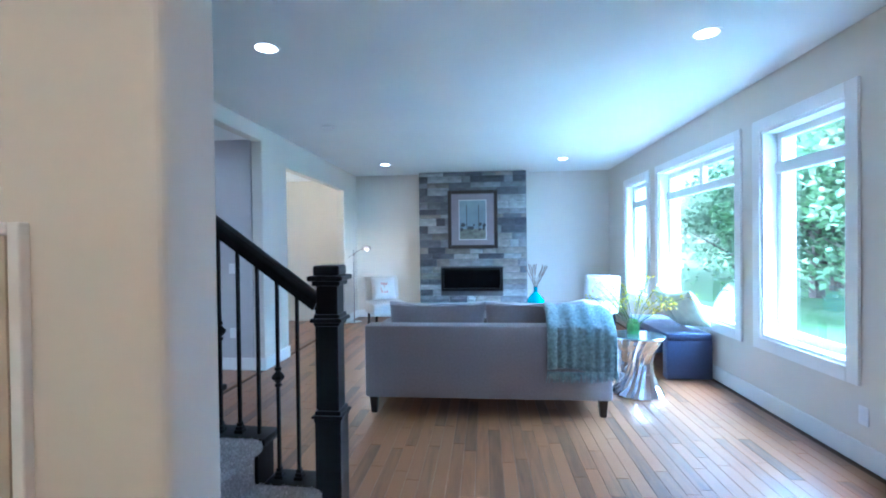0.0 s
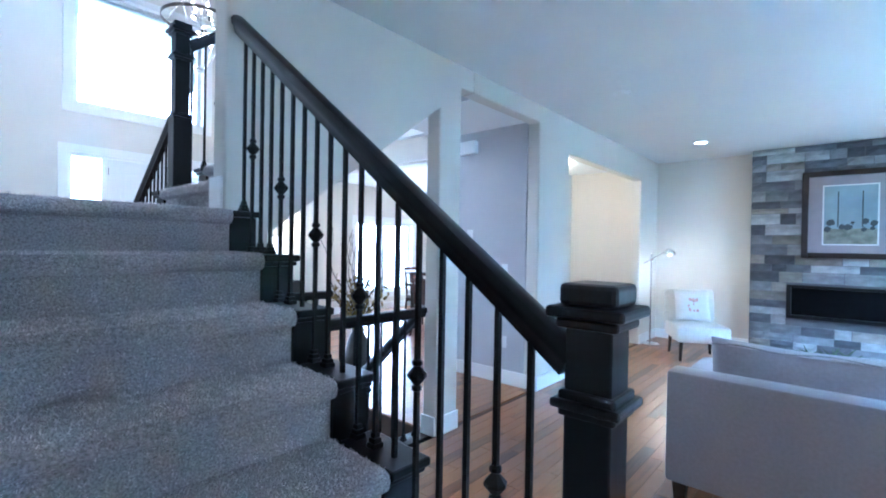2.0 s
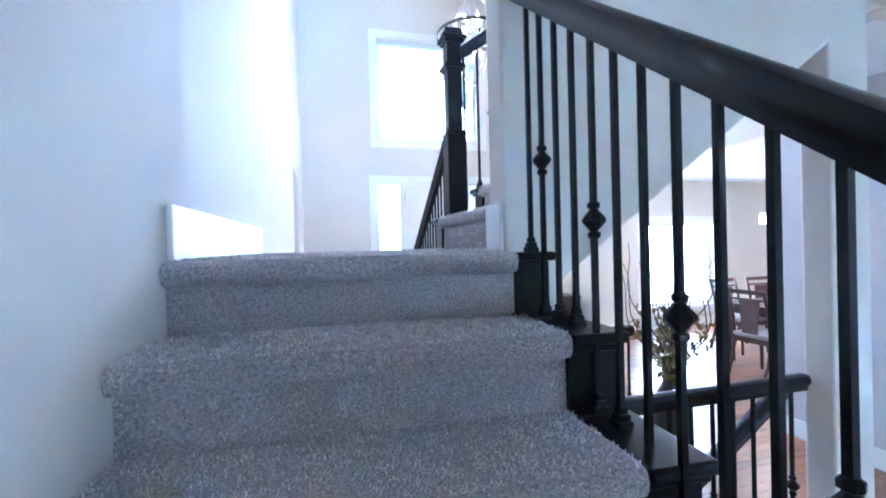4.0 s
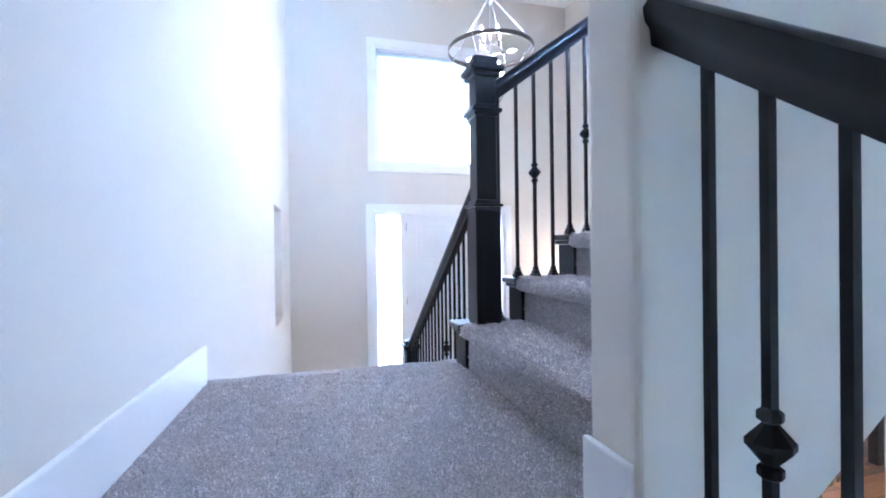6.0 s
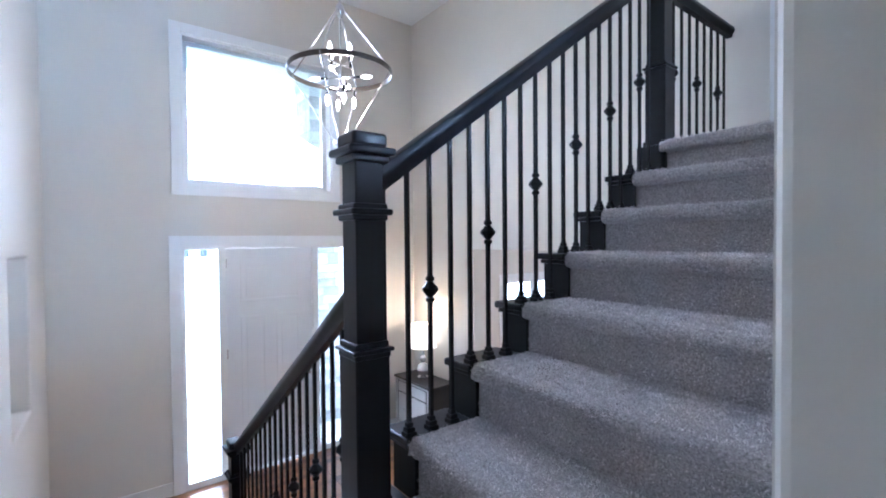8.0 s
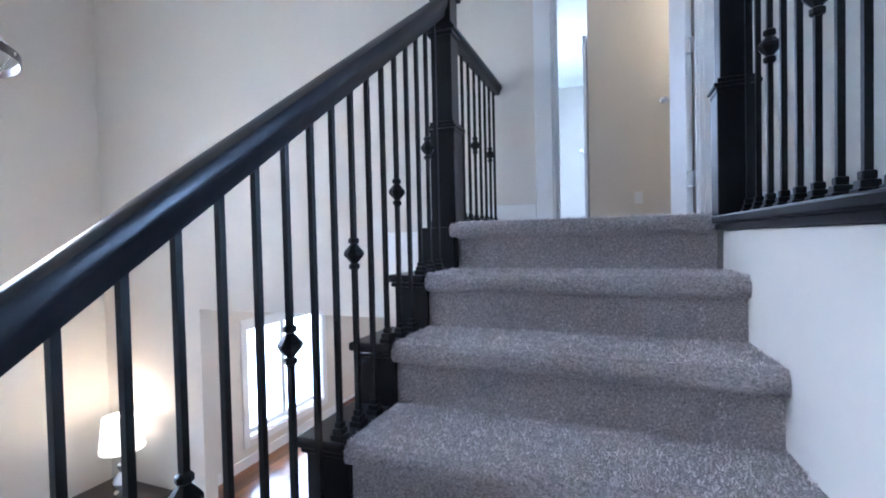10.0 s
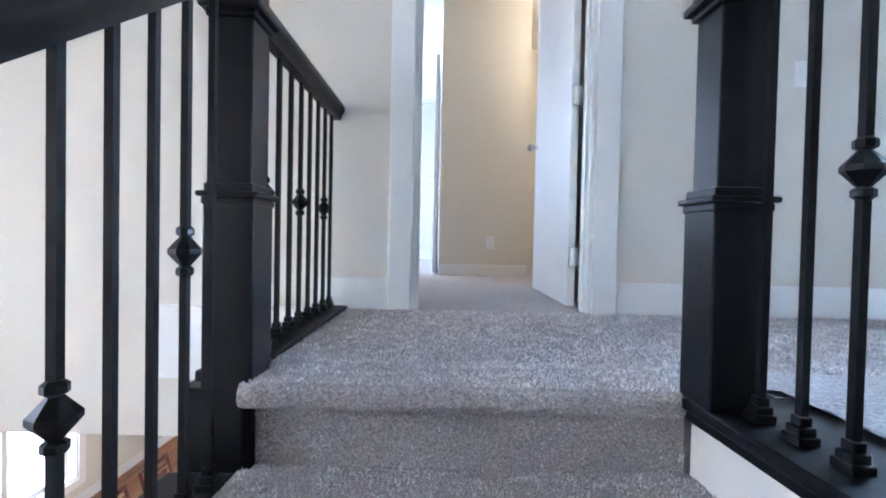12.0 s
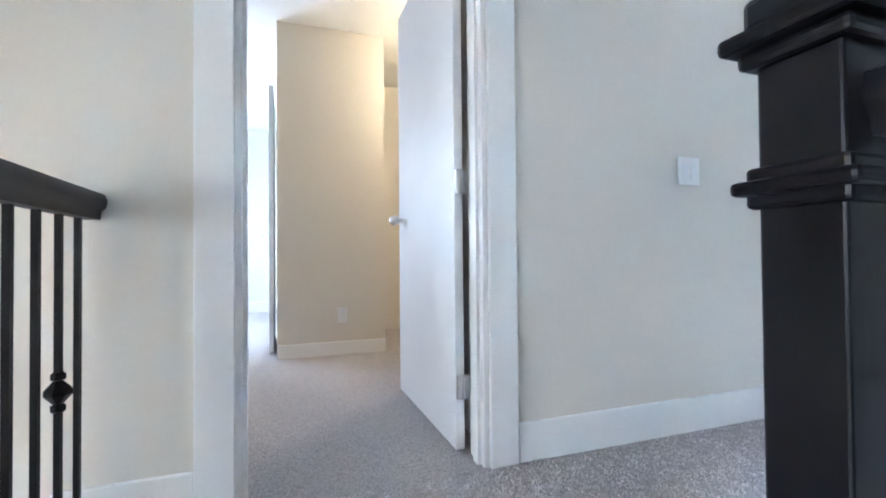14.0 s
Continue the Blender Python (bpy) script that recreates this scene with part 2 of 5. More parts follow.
def window(name, axis, c, a0, a1, z0, z1, bars=(), vbars=(), inside=1, deep=0.16, soffit_view=False):
    """A window in the opening a0..a1, z0..z1 of a wall whose room face is at c; inside: +1 where the room lies on the positive side."""
    root = empty(name, "white painted window with clear glass panes", "window", "structure")

    def b(p0, p1, q0, q1, r0, r1):
        p0, p1 = sorted((c + p0 * inside, c + p1 * inside))
        return (p0, p1, q0, q1, r0, r1) if axis == "x" else (q0, q1, p0, p1, r0, r1)

    t = 0.1
    part("casing", boxes(b(0.002, 0.022, a0 - t, a0, z0 - t, z1 + t), b(0.002, 0.022, a1, a1 + t, z0 - t, z1 + t),
                         b(0.002, 0.024, a0, a1, z1, z1 + t), b(0.002, 0.024, a0, a1, z0 - t, z0), bev=0.004), TRIM, root)
    part("jamb_liner", boxes(b(-deep, 0.002, a0, a0 + 0.02, z0, z1), b(-deep, 0.002, a1 - 0.02, a1, z0, z1),
                             b(-deep, 0.002, a0 + 0.02, a1 - 0.02, z1 - 0.02, z1)), TRIM, root)
    part("sill", boxes(b(-deep, 0.004, a0 + 0.02, a1 - 0.02, z0, z0 + 0.025)), TRIM, root)
    s = 0.055
    part("sash_frame", boxes(b(-deep, -deep + 0.05, a0 + 0.02, a0 + 0.02 + s, z0 + 0.025, z1 - 0.02), b(-deep, -deep + 0.05, a1 - 0.02 - s, a1 - 0.02, z0 + 0.025, z1 - 0.02),
                             b(-deep, -deep + 0.05, a0 + 0.02 + s, a1 - 0.02 - s, z0 + 0.025, z0 + 0.025 + s), b(-deep, -deep + 0.05, a0 + 0.02 + s, a1 - 0.02 - s, z1 - 0.02 - s, z1 - 0.02), bev=0.004), TRIM, root)
    for z in bars:
        part("transom", boxes(b(-deep, -deep + 0.07, a0 + 0.021, a1 - 0.021, z - 0.045, z + 0.045), bev=0.006), TRIM, root)
    for a, r0, r1 in vbars:
        part("mullion", boxes(b(-deep, -deep + 0.06, a - 0.04, a + 0.04, r0, r1), bev=0.006), TRIM, root)
    g = part("pane", boxes(b(-deep + 0.015, -deep + 0.021, a0 + 0.03, a1 - 0.03, z0 + 0.03, z1 - 0.03)), GLASS, root)
    g.visible_shadow = False
    # Slats inside the opening stand in for porch soffit boards beyond the glass.
    if soffit_view:
        bm = bmesh.new()
        for i in range(14):
            box(bm, *b(-deep + 0.055, -deep + 0.08, a0 + 0.03, a1 - 0.03, z1 - 0.05 - i * 0.022, z1 - 0.047 - i * 0.022))
        part("raised_blind", bm, mat("soffit_board", (0.62, 0.7, 0.78), 0.5), root)
    return root


# floors
part_floor = boxes((-1.95, 3.1, -2.3, 9.2, -0.2, -0.012), (-7.14, -1.95, 3.95, 11.0, -0.2, -0.012), (-7.14, -3.2, 1.4, 3.95, -0.2, -0.012))
floor = solid("floor", part_floor, FLOORD, "medium brown hickory board floor with satin finish", "floor", "structure")
# outer and inner walls of the ground floor
WIN = ((3.58, 4.48, 0.585, 2.3), (4.86, 6.7, 0.585, 2.3), (7.12, 8.07, 0.585, 2.3))
wall("wall_east", "x", 2.86, 3.13, -2.2, 9.1, 0, C1, WIN, label="pale grey painted wall with tall windows")
for i, (a, b_, z0, z1) in enumerate(WIN):
    window("window_%d" % (i + 1), "x", 2.86, a, b_, z0, z1, bars=(1.99,), vbars=((5.76, 2.03, 2.28),) if i == 1 else (), inside=-1)
wall("wall_north", "y", 9.1, 9.25, -2.17, 3.13, 0, C1, label="pale painted wall behind the fireplace")
wall("wall_south", "y", -2.35, -2.2, -3.1, 3.13, 0, C1, label="plain painted wall")
wall("wall_southwest", "x", -3.1, -2.95, -2.2, 1.3, 0, C1, label="plain painted wall")
wall("wall_stair", "y", 1.13, 1.28, -7.14, 0.055, 0, C2, ((-6.33, -5.62, 1.33, 2.44), (-2.0, -2.0, 0, 0)), label="beige painted wall beside the stairs with a niche", shear=slant, bevel=0.018)
wall("niche_back", "y", 1.03, 1.11, -6.5, -5.4, 1.2, 2.55, label="plain niche back", shear=slant)
# wall between living room and stair hall
bm = prism([(2.4, 0), (2.4, F2 - 0.057), (4.3, F2 - 0.057), (4.3, C1 - 0.16), (4.15, C1 - 0.16), (4.15, 0), (3.91, 0), (3.91, 2.37), (2.62, 1.42), (2.62, 0)], "x", -2.06, -1.93)
o = solid("wall_stair_side", bm, WALL, "pale painted wall under the upper stair flight", "wall", "structure")
md = o.modifiers.new("round", "BEVEL")
md.width, md.segments, md.limit_method = 0.014, 3, "ANGLE"
wall("wall_west", "x", -2.06, -1.93, 4.3, 9.1, 0, F2 - 0.02, ((4.3, 5.34, 0, 2.58), (5.97, 8.3, 0, 2.38)), label="pale painted wall with two cased openings", bevel=0.014)
wall("wall_block", "y", 5.34, 5.97, -3.27, -2.065, 0, 2.6, material=GREYWALL, label="grey painted hall wall")
wall("wall_hall", "x", -3.27, -3.15, 5.97, 11, 0, 2.6, label="warm beige hall wall")
wall("wall_hall_end", "y", 8.62, 8.75, -3.15, -2.065, 0, 2.6, label="warm beige hall wall")
# front wall with door, sidelights and windows
FH = ((2.685, 4.28, 3.115, 4.635), (2.65, 4.47, 0.0, 2.5), (7.22, 8.85, 0.35, 1.87))
wall("wall_front", "x", -7.3, -7.14, 1.3, 11, 0, C2, FH, label="beige painted two-storey entry wall")
window("window_4", "x", -7.14, 2.685, 4.28, 3.115, 4.635, inside=1, soffit_view=True)
window("window_5", "x", -7.14, 7.22, 8.85, 0.35, 1.87, vbars=((8.03, 0.37, 1.85),), inside=1)
wall("wall_foyer_side", "y", 5.47, 5.6, -7.14, -3.27, 0, C2, ((-5.89, -3.27, 0, 2.425),), label="beige painted entry side wall")
wall("wall_dining_north", "y", 11, 11.15, -7.3, -3.1, 0, 2.6, label="beige dining room wall")
# ceilings
solid("ceiling_living", boxes((-1.93, 2.96, 2.42, 9.1, C1, C1 + 0.1), (-1.1, 2.96, -2.2, 2.42, C1, C1 + 0.1), (-2.95, -1.1, -2.2, 1.2, C1, C1 + 0.1)), CEIL, "white painted ceiling", "ceiling", "structure")
solid("ceiling_hall", boxes((-3.15, -2.06, 4.45, 11, 2.6, 2.7), (-7.14, -3.15, 5.6, 11, 2.6, 2.7)), CEIL, "white painted hall ceiling", "ceiling", "structure")
solid("ceiling_upper", boxes((-7.3, 3.13, -0.2, 11.15, C2, C2 + 0.1)), CEIL, "white painted upper ceiling", "ceiling", "structure")
# upper storey
NZ = 0.012


def carpet_sheet(x0, x1, y0, y1, z, step=0.04):
    bm = bmesh.new()
    nx, ny = max(2, int((x1 - x0) / step)), max(2, int((y1 - y0) / step))
    g = [[bm.verts.new((x0 + (x1 - x0) * i / nx, y0 + (y1 - y0) * j / ny, z)) for j in range(ny + 1)] for i in range(nx + 1)]
    for i in range(nx):
        for j in range(ny):
            bm.faces.new((g[i][j], g[i + 1][j], g[i + 1][j + 1], g[i][j + 1]))
    for v in bm.verts:
        v.co.z += 0.003 * noise.noise(v.co * 9) + 0.002 * noise.noise(v.co * 31)
    return bm


solid("floor_upper", boxes((-3.12, -2.0, 4.425, 5.39, 2.72, F2 - 0.012), (-1.98, 2.96, 2.42, 9.1, C1 + 0.1, F2 - 0.012), (-4.0, -1.98, 5.39, 10.5, 2.72, F2 - 0.012)), CEIL, "upper floor slab", "floor", "structure")
solid("carpet_upper", carpet_sheet(-3.12, -1.96, 4.375, 5.5, F2), CARPET, "grey-brown cut pile carpet on the upper landing", "carpet", "structure", smooth=True)
solid("carpet_loft", carpet_sheet(-1.96, 2.96, 2.45, 9.1, F2, 0.08), CARPET, "grey-brown cut pile carpet in the loft", "carpet", "structure", smooth=True)
solid("carpet_bedroom", carpet_sheet(-4.0, -1.96, 5.5, 10.5, F2, 0.07), CARPET, "grey-brown cut pile carpet in the bedroom", "carpet", "structure", smooth=True)
wall("wall_upper", "y", 5.39, 5.51, -3.27, -0.3, F2 - 0.05, C2, ((-2.84, -2.05, F2 - 0.05, F2 + 2.04),), label="warm beige upper hall wall with a doorway")
wall("wall_bedroom_west", "x", -4.1, -4.0, 5.6, 10.5, F2 - 0.3, C2, label="pale bedroom wall")
wall("wall_bedroom_north", "y", 10.5, 10.6, -4.1, 0, F2 - 0.3, C2, label="pale bedroom wall")
wall("wall_bedroom_inner", "y", 7.4, 7.52, -2.75, -1.97, F2 - 0.02, C2, label="warm beige closet wall")
wall("wall_bedroom_return", "x", -2.75, -2.63, 7.52, 8.5, F2 - 0.02, C2, label="warm beige closet wall")
wall("wall_loft_side", "x", -0.75, -0.63, 5.51, 9.1, F2 - 0.02, C2, label="beige loft wall")
wall("wall_closet", "y", 8.4, 8.5, -2.58, -0.75, F2 - 0.02, C2, label="beige closet wall")
wall("wall_loft_north", "y", 9.1, 9.25, -0.75, 3.13, F2 - 0.02, C2, label="pale loft wall")
wall("wall_loft_south", "y", 2.3, 2.42, -1.98, 3.13, C1, C2, label="pale loft wall")
wall("wall_header", "x", -1.22, -1.1, 1.36, 2.3, C1, C2, label="pale wall over the lower stair flight")
wall("wall_loft_east", "x", 2.965, 3.13, 2.3, 9.1, C1, C2, ((6.1, 7.7, F2 + 0.75, F2 + 2.1),), label="pale loft wall with a window")
window("window_6", "x", 2.965, 6.1, 7.7, F2 + 0.75, F2 + 2.1, vbars=((6.9, F2 + 0.78, F2 + 2.08),), inside=-1)


# baseboards
def baseboard(x0, x1, y0, y1, z=0.0, h=0.14, shear=None):
    bm = boxes((x0, x1, y0, y1, z, z + h), bev=0.005)
    if shear:
        for v in bm.verts:
            v.co.y += shear(v.co.x, v.co.y)
    solid("baseboard", bm, TRIM, "white painted baseboard", "baseboard", "structure")


baseboard(2.842, 2.858, -2.2, 9.09)
baseboard(-1.93, -0.67, 9.083, 9.098)
baseboard(1.33, 2.84, 9.083, 9.098)
baseboard(-1.928, -1.913, 5.34, 5.97)
baseboard(-1.928, -1.913, 8.3, 9.08)
baseboard(-1.928, -1.913, 3.91, 4.15)
baseboard(-2.06, -1.93, 3.893, 3.908)
baseboard(-3.27, -1.915, 5.323, 5.338)
baseboard(-7.138, -7.122, 1.62, 2.545)
baseboard(-7.138, -7.122, 4.575, 5.46)
baseboard(-7.12, -5.89, 5.453, 5.468)
baseboard(-7.138, -7.122, 5.6, 11)
baseboard(-3.26, -1.83, 1.281, 1.298, LZ, 0.15, slant)
baseboard(-7.1, -5.1, 1.281, 1.298, 0, 0.14, slant)
baseboard(-3.265, -2.947, 5.373, 5.388, F2)
baseboard(-1.94, -0.31, 5.373, 5.388, F2)
baseboard(-2.75, -1.97, 7.383, 7.398, F2, 0.1)
# Added short wall: keeps lit room out of the gap beside the door leaf.
wall("wall_bedroom_side", "x", -1.99, -1.9, 5.52, 6.45, F2 - 0.02, C2, label="short beige screen wall added behind the open door to darken its gap")
baseboard(-3.98, -0.75, 10.483, 10.498, F2)
baseboard(2.947, 2.963, 2.45, 9.1, F2)
baseboard(-3.15, -3.135, 6.07, 8.6)
baseboard(-2.06, -1.93, 2.383, 2.398, LZ, 0.165)


# ---- stairs ----
def step_mesh(width, depth, nose=0.03, n=36):
    """A carpeted step along local x (width), climbing towards +y, top at z 0; rounded nosing and pile unevenness."""
    prof = [(0.0, -RISE), (0.001, -RISE * 0.5), (0.0, -0.065)]
    for k in range(8):
        a = -math.pi / 2 + math.pi * k / 7
        prof.append((-0.008 - 0.026 * math.cos(a) - 0.004, -0.031 + 0.031 * math.sin(a)))
    m = max(4, int(depth / 0.03))
    prof += [(0.0 + depth * k / m, 0.0) for k in range(0, m + 1)]
    bm = bmesh.new()
    rows = []
    for i in range(n + 1):
        x = width * i / n
        r = []
        for y, z in prof:
            p = Vector((x, y, z))
            k = 0.004 * noise.noise(p * 11) + 0.0028 * noise.noise(p * 37)
            r.append(bm.verts.new((x, y - k * (1 if z < -0.005 else 0), z + k)))
        r.append(bm.verts.new((x, depth, -RISE)))
        rows.append(r)
    for a, b in zip(rows, rows[1:]):
        for k in range(len(a)):
            bm.faces.new((a[k], b[k], b[(k + 1) % len(a)], a[(k + 1) % len(a)]))
    bm.faces.new(rows[0])
    bm.faces.new(rows[-1][::-1])
    return bm


def pile(name, patches, parent, seed=1, gap=0.0058):
    """Carpet pile: small leaning tufts over flat patches, each (corner, edge, edge, normal)."""
    rg = np.random.RandomState(seed)
    V = []
    for c, e1, e2, nn in patches:
        c, e1, e2, nn = (np.array(q, float) for q in (c, e1, e2, nn))
        m = int(np.linalg.norm(e1) * np.linalg.norm(e2) / gap ** 2)
        base = c + rg.rand(m, 1) * e1 + rg.rand(m, 1) * e2
        lean = rg.normal(0, 0.7, (m, 3))
        tip = base + (nn + lean) * (0.0028 + 0.0022 * rg.rand(m, 1))
        side = rg.normal(0, 1, (m, 3))
        side = side / np.linalg.norm(side, axis=1, keepdims=True) * 0.0016
        V.append(np.stack((base - side, base + side, tip + side * 0.8, tip - side * 0.8), 1).reshape(-1, 3))
    V = np.concatenate(V)
    me = bpy.data.meshes.new(name)
    me.from_pydata(V.tolist(), [], np.arange(len(V)).reshape(-1, 4).tolist())
    me.materials.append(PILE)
    if parent is None:
        return me
    return tagged(part(name, me, None, parent), kind="stuff")


def flight(name, label, origin, turn, width, risers, cap_side, cap=True, sub=None):
    """A flight from origin (foot of the first riser, at its left end) climbing in the direction `turn` degrees (0: +y)."""
    root = empty(name, label, "stairs", "structure")
    root.matrix_world = pose(*origin, 0, 0, turn)
    me = mesh_of("step", step_mesh(width, RUN + 0.004), CARPET, True)
    pm = pile("pile", [((0, -0.03, 0), (width, 0, 0), (0, RUN + 0.02, 0), (0, 0, 1)), ((0, -0.036, -0.05), (width, 0, 0), (0, 0, 0.045), (0, -1, 0.4)), ((0, 0, -RISE), (width, 0, 0), (0, 0, RISE - 0.06), (0, -0.6, -0.3))], None, 4)
    for i in range(risers - 1):
        tagged(part("pile", pm, None, root), kind="stuff").location = (0, i * RUN, (i + 1) * RISE)
        s = part("step", me, None, root)
        s.location = (0, i * RUN, (i + 1) * RISE)
        if cap:
            x0, x1 = (width, width + 0.13) if cap_side > 0 else (-0.13, 0)
            part("tread_cap", boxes((x0 - 0.0, x1 + 0.02 * cap_side, i * RUN - 0.045, (i + 1) * RUN - 0.03, (i + 1) * RISE - 0.03, (i + 1) * RISE - 0.002), bev=0.008) if cap_side > 0 else
                 boxes((x0 - 0.02, x1, i * RUN - 0.045, (i + 1) * RUN - 0.03, (i + 1) * RISE - 0.03, (i + 1) * RISE - 0.002), bev=0.008), BLACK, root)
            part("cap_molding", boxes((x0 - (0.012 if cap_side < 0 else 0), x1 + (0.012 if cap_side > 0 else 0), i * RUN - 0.03, (i + 1) * RUN - 0.045, (i + 1) * RISE - 0.048, (i + 1) * RISE - 0.031), bev=0.006), BLACK, root)
            part("end_block", boxes((x0, x1, i * RUN - 0.015, (i + 1) * RUN - 0.016, i * RISE - 0.02, (i + 1) * RISE - 0.049)), BLACK, root)
    return root


SK = 0.052                      # lower flight runs with the slanted wall
LX = -1.85                      # landing nosing
flight("stairs_lower", "grey carpeted lower stair flight with black stained tread ends", (LX + 7 * RUN + 0.03, 1.30 - 7 * RUN * SK, 0), 90 - math.degrees(SK), 1.08, 8, 1)
f2 = flight("stairs_upper", "grey carpeted upper stair flight with black stained tread ends", (-3.13, 2.53, LZ), 0, 1.07, 8, -1)
flight("stairs_entry", "grey carpeted stair flight down to the entry", (-3.29 - 7 * RUN, 2.58, 0), -90, 1.1, 8, -1)
# landing, top step, undersides
me = mesh_of("landing_nosing", step_mesh(1.08, 0.2), CARPET, True)
lr = empty("stair_landing", "grey carpeted stair landing", "landing", "structure")
o = part("nosing", me, None, lr)
o.matrix_world = pose(LX + 0.03, 1.30, LZ, 0, 0, 90)
part("carpet", carpet_sheet(-3.25, LX - 0.16, 1.38, 2.54, LZ, 0.025), CARPET, lr, smooth=True)
pile("pile", [((-3.25, 1.38, LZ), (1.18, 0, 0), (0, 1.14, 0), (0, 0, 1)), ((-2.07, 1.34, LZ), (LX + 2.07 + 0.03, 0, 0), (0, 1.035, 0), (0, 0, 1)), ((LX + 0.034, 1.3, LZ - 0.05), (0, 1.08, 0), (0, 0, 0.045), (1, 0, 0.4)), ((LX, 1.3, LZ - RISE), (0, 1.08, 0), (0, 0, RISE - 0.06), (0.6, 0, -0.3))], lr, 7)
part("slab", boxes((-3.25, LX - 0.0, 1.42, 2.418, LZ - 0.25, LZ - 0.012)), WALL, lr)
o = part("entry_nosing", mesh_of("nosing", step_mesh(1.1, 0.06), CARPET, True), None, lr)
o.matrix_world = pose(-3.29, 2.56, LZ, 0, 0, -90)
part("corner_cap", boxes((LX - 0.09, LX + 0.05, 2.385, 2.52, LZ - 0.03, LZ - 0.002), bev=0.008), BLACK, lr)
part("corner_block", boxes((LX - 0.08, LX + 0.02, 2.385, 2.51, LZ - 0.22, LZ - 0.031), bev=0.004), BLACK, lr)
tr = empty("stair_head", "grey carpeted top step edge", "stairs", "structure")
o = part("nosing", mesh_of("nosing", step_mesh(0.965, 0.045), CARPET, True), None, tr)
o.matrix_world = pose(-3.13, 2.53 + 7 * RUN, F2, 0, 0, 0)
pile("pile", [((-3.12, 2.53 + 7 * RUN - 0.03, F2), (1.0, 0, 0), (0, 0.2, 0), (0, 0, 1)), ((-3.12, 2.53 + 7 * RUN - 0.036, F2 - 0.05), (0.96, 0, 0), (0, 0, 0.045), (0, -1, 0.4)), ((-3.12, 2.53 + 7 * RUN, F2 - RISE), (0.96, 0, 0), (0, 0, RISE - 0.06), (0, -0.6, -0.3)), ((-3.12, 4.5, F2), (2.6, 0, 0), (0, 0.87, 0), (0, 0, 1))], tr, 9)
solid("stair_soffit", prism([(2.42, 1.26), (2.6, 1.36), (4.4, 2.72), (4.4, 2.8), (2.42, 1.36)], "x", -3.2, -2.062), WALL, "sloped painted underside of the stairs", "soffit", "structure")
solid("stair_side_wall", prism([(1.41, 0), (1.41, 1.3), (2.4, 1.3), (2.4, 0)], "x", -2.06, -1.94), WALL, "painted wall under the landing", "wall", "structure")
bm = prism([(-1.925, 0.0), (-1.925, LZ - 0.24), (LX, LZ - 0.24), (-0.02, 0.0)], "y", 2.40, 2.44)
for v in bm.verts:
    v.co.y -= SK * (v.co.x - LX)
solid("lower_stair_panel", bm, WALL, "pale panel under the lower stair flight", "panel", "structure")
solid("entry_stair_panel", prism([(-3.3, 0.0), (-3.3, LZ - 0.24), (-5.1, 0.0)], "y", 2.62, 2.68), WALL, "pale panel under the entry stair flight", "panel", "structure")
wall("wall_under_landing", "y", 2.5, 2.6, -3.2, -2.0, 0, 1.3, label="painted wall under the landing")


# ---- balustrades ----
def newel(parent, x, y, zb, zt):
    n = part("newel_post", boxes((x - 0.055, x + 0.055, y - 0.055, y + 0.055, zb, zt - 0.655), bev=0.004), BLACK, parent)
    part("shaft", boxes((x - 0.045, x + 0.045, y - 0.045, y + 0.045, zt - 0.64, zt - 0.262), bev=0.004), BLACK, n)
    part("neck", boxes((x - 0.045, x + 0.045, y - 0.045, y + 0.045, zt - 0.232, zt - 0.098), bev=0.004), BLACK, n)
    part("low_molding", boxes((x - 0.066, x + 0.066, y - 0.066, y + 0.066, zt - 0.655, zt - 0.643), (x - 0.058, x + 0.058, y - 0.058, y + 0.058, zt - 0.672, zt - 0.655), (x - 0.054, x + 0.054, y - 0.054, y + 0.054, zt - 0.643, zt - 0.625), bev=0.004), BLACK, n)
    part("ring_molding", boxes((x - 0.067, x + 0.067, y - 0.067, y + 0.067, zt - 0.256, zt - 0.238), (x - 0.055, x + 0.055, y - 0.055, y + 0.055, zt - 0.272, zt - 0.222), bev=0.006), BLACK, n)
    part("cap_molding", boxes((x - 0.075, x + 0.075, y - 0.075, y + 0.075, zt - 0.083, zt - 0.061), (x - 0.06, x + 0.06, y - 0.06, y + 0.06, zt - 0.104, zt - 0.083), bev=0.007), BLACK, n)
    part("cap", boxes((x - 0.056, x + 0.056, y - 0.056, y + 0.056, zt - 0.061, zt - 0.018), bev=0.01), BLACK, n)
    return n


BAL = {}


def baluster(parent, x, y, z0, z1, knob):
    h = round(z1 - z0, 2)
    k = (h, knob)
    if k not in BAL:
        bm = boxes((-0.0065, 0.0065, -0.0065, 0.0065, 0.0, h))
        for a, s in ((0.0, 0.019), (0.014, 0.015), (0.03, 0.011)):
            box(bm, -s, s, -s, s, a, a + 0.016, bev=0.003)
        if knob:
            c = h * 0.5
            lathe([(0.009, c - 0.045), (0.015, c - 0.04), (0.015, c - 0.03), (0.009, c - 0.026), (0.028, c - 0.004), (0.028, c + 0.004), (0.009, c + 0.026), (0.015, c + 0.03), (0.015, c + 0.04), (0.009, c + 0.045)], 8, bm=bm)
        BAL[k] = mesh_of("baluster", bm, IRON)
    o = part("baluster", BAL[k], None, parent)
    o.location = (x, y, z0)


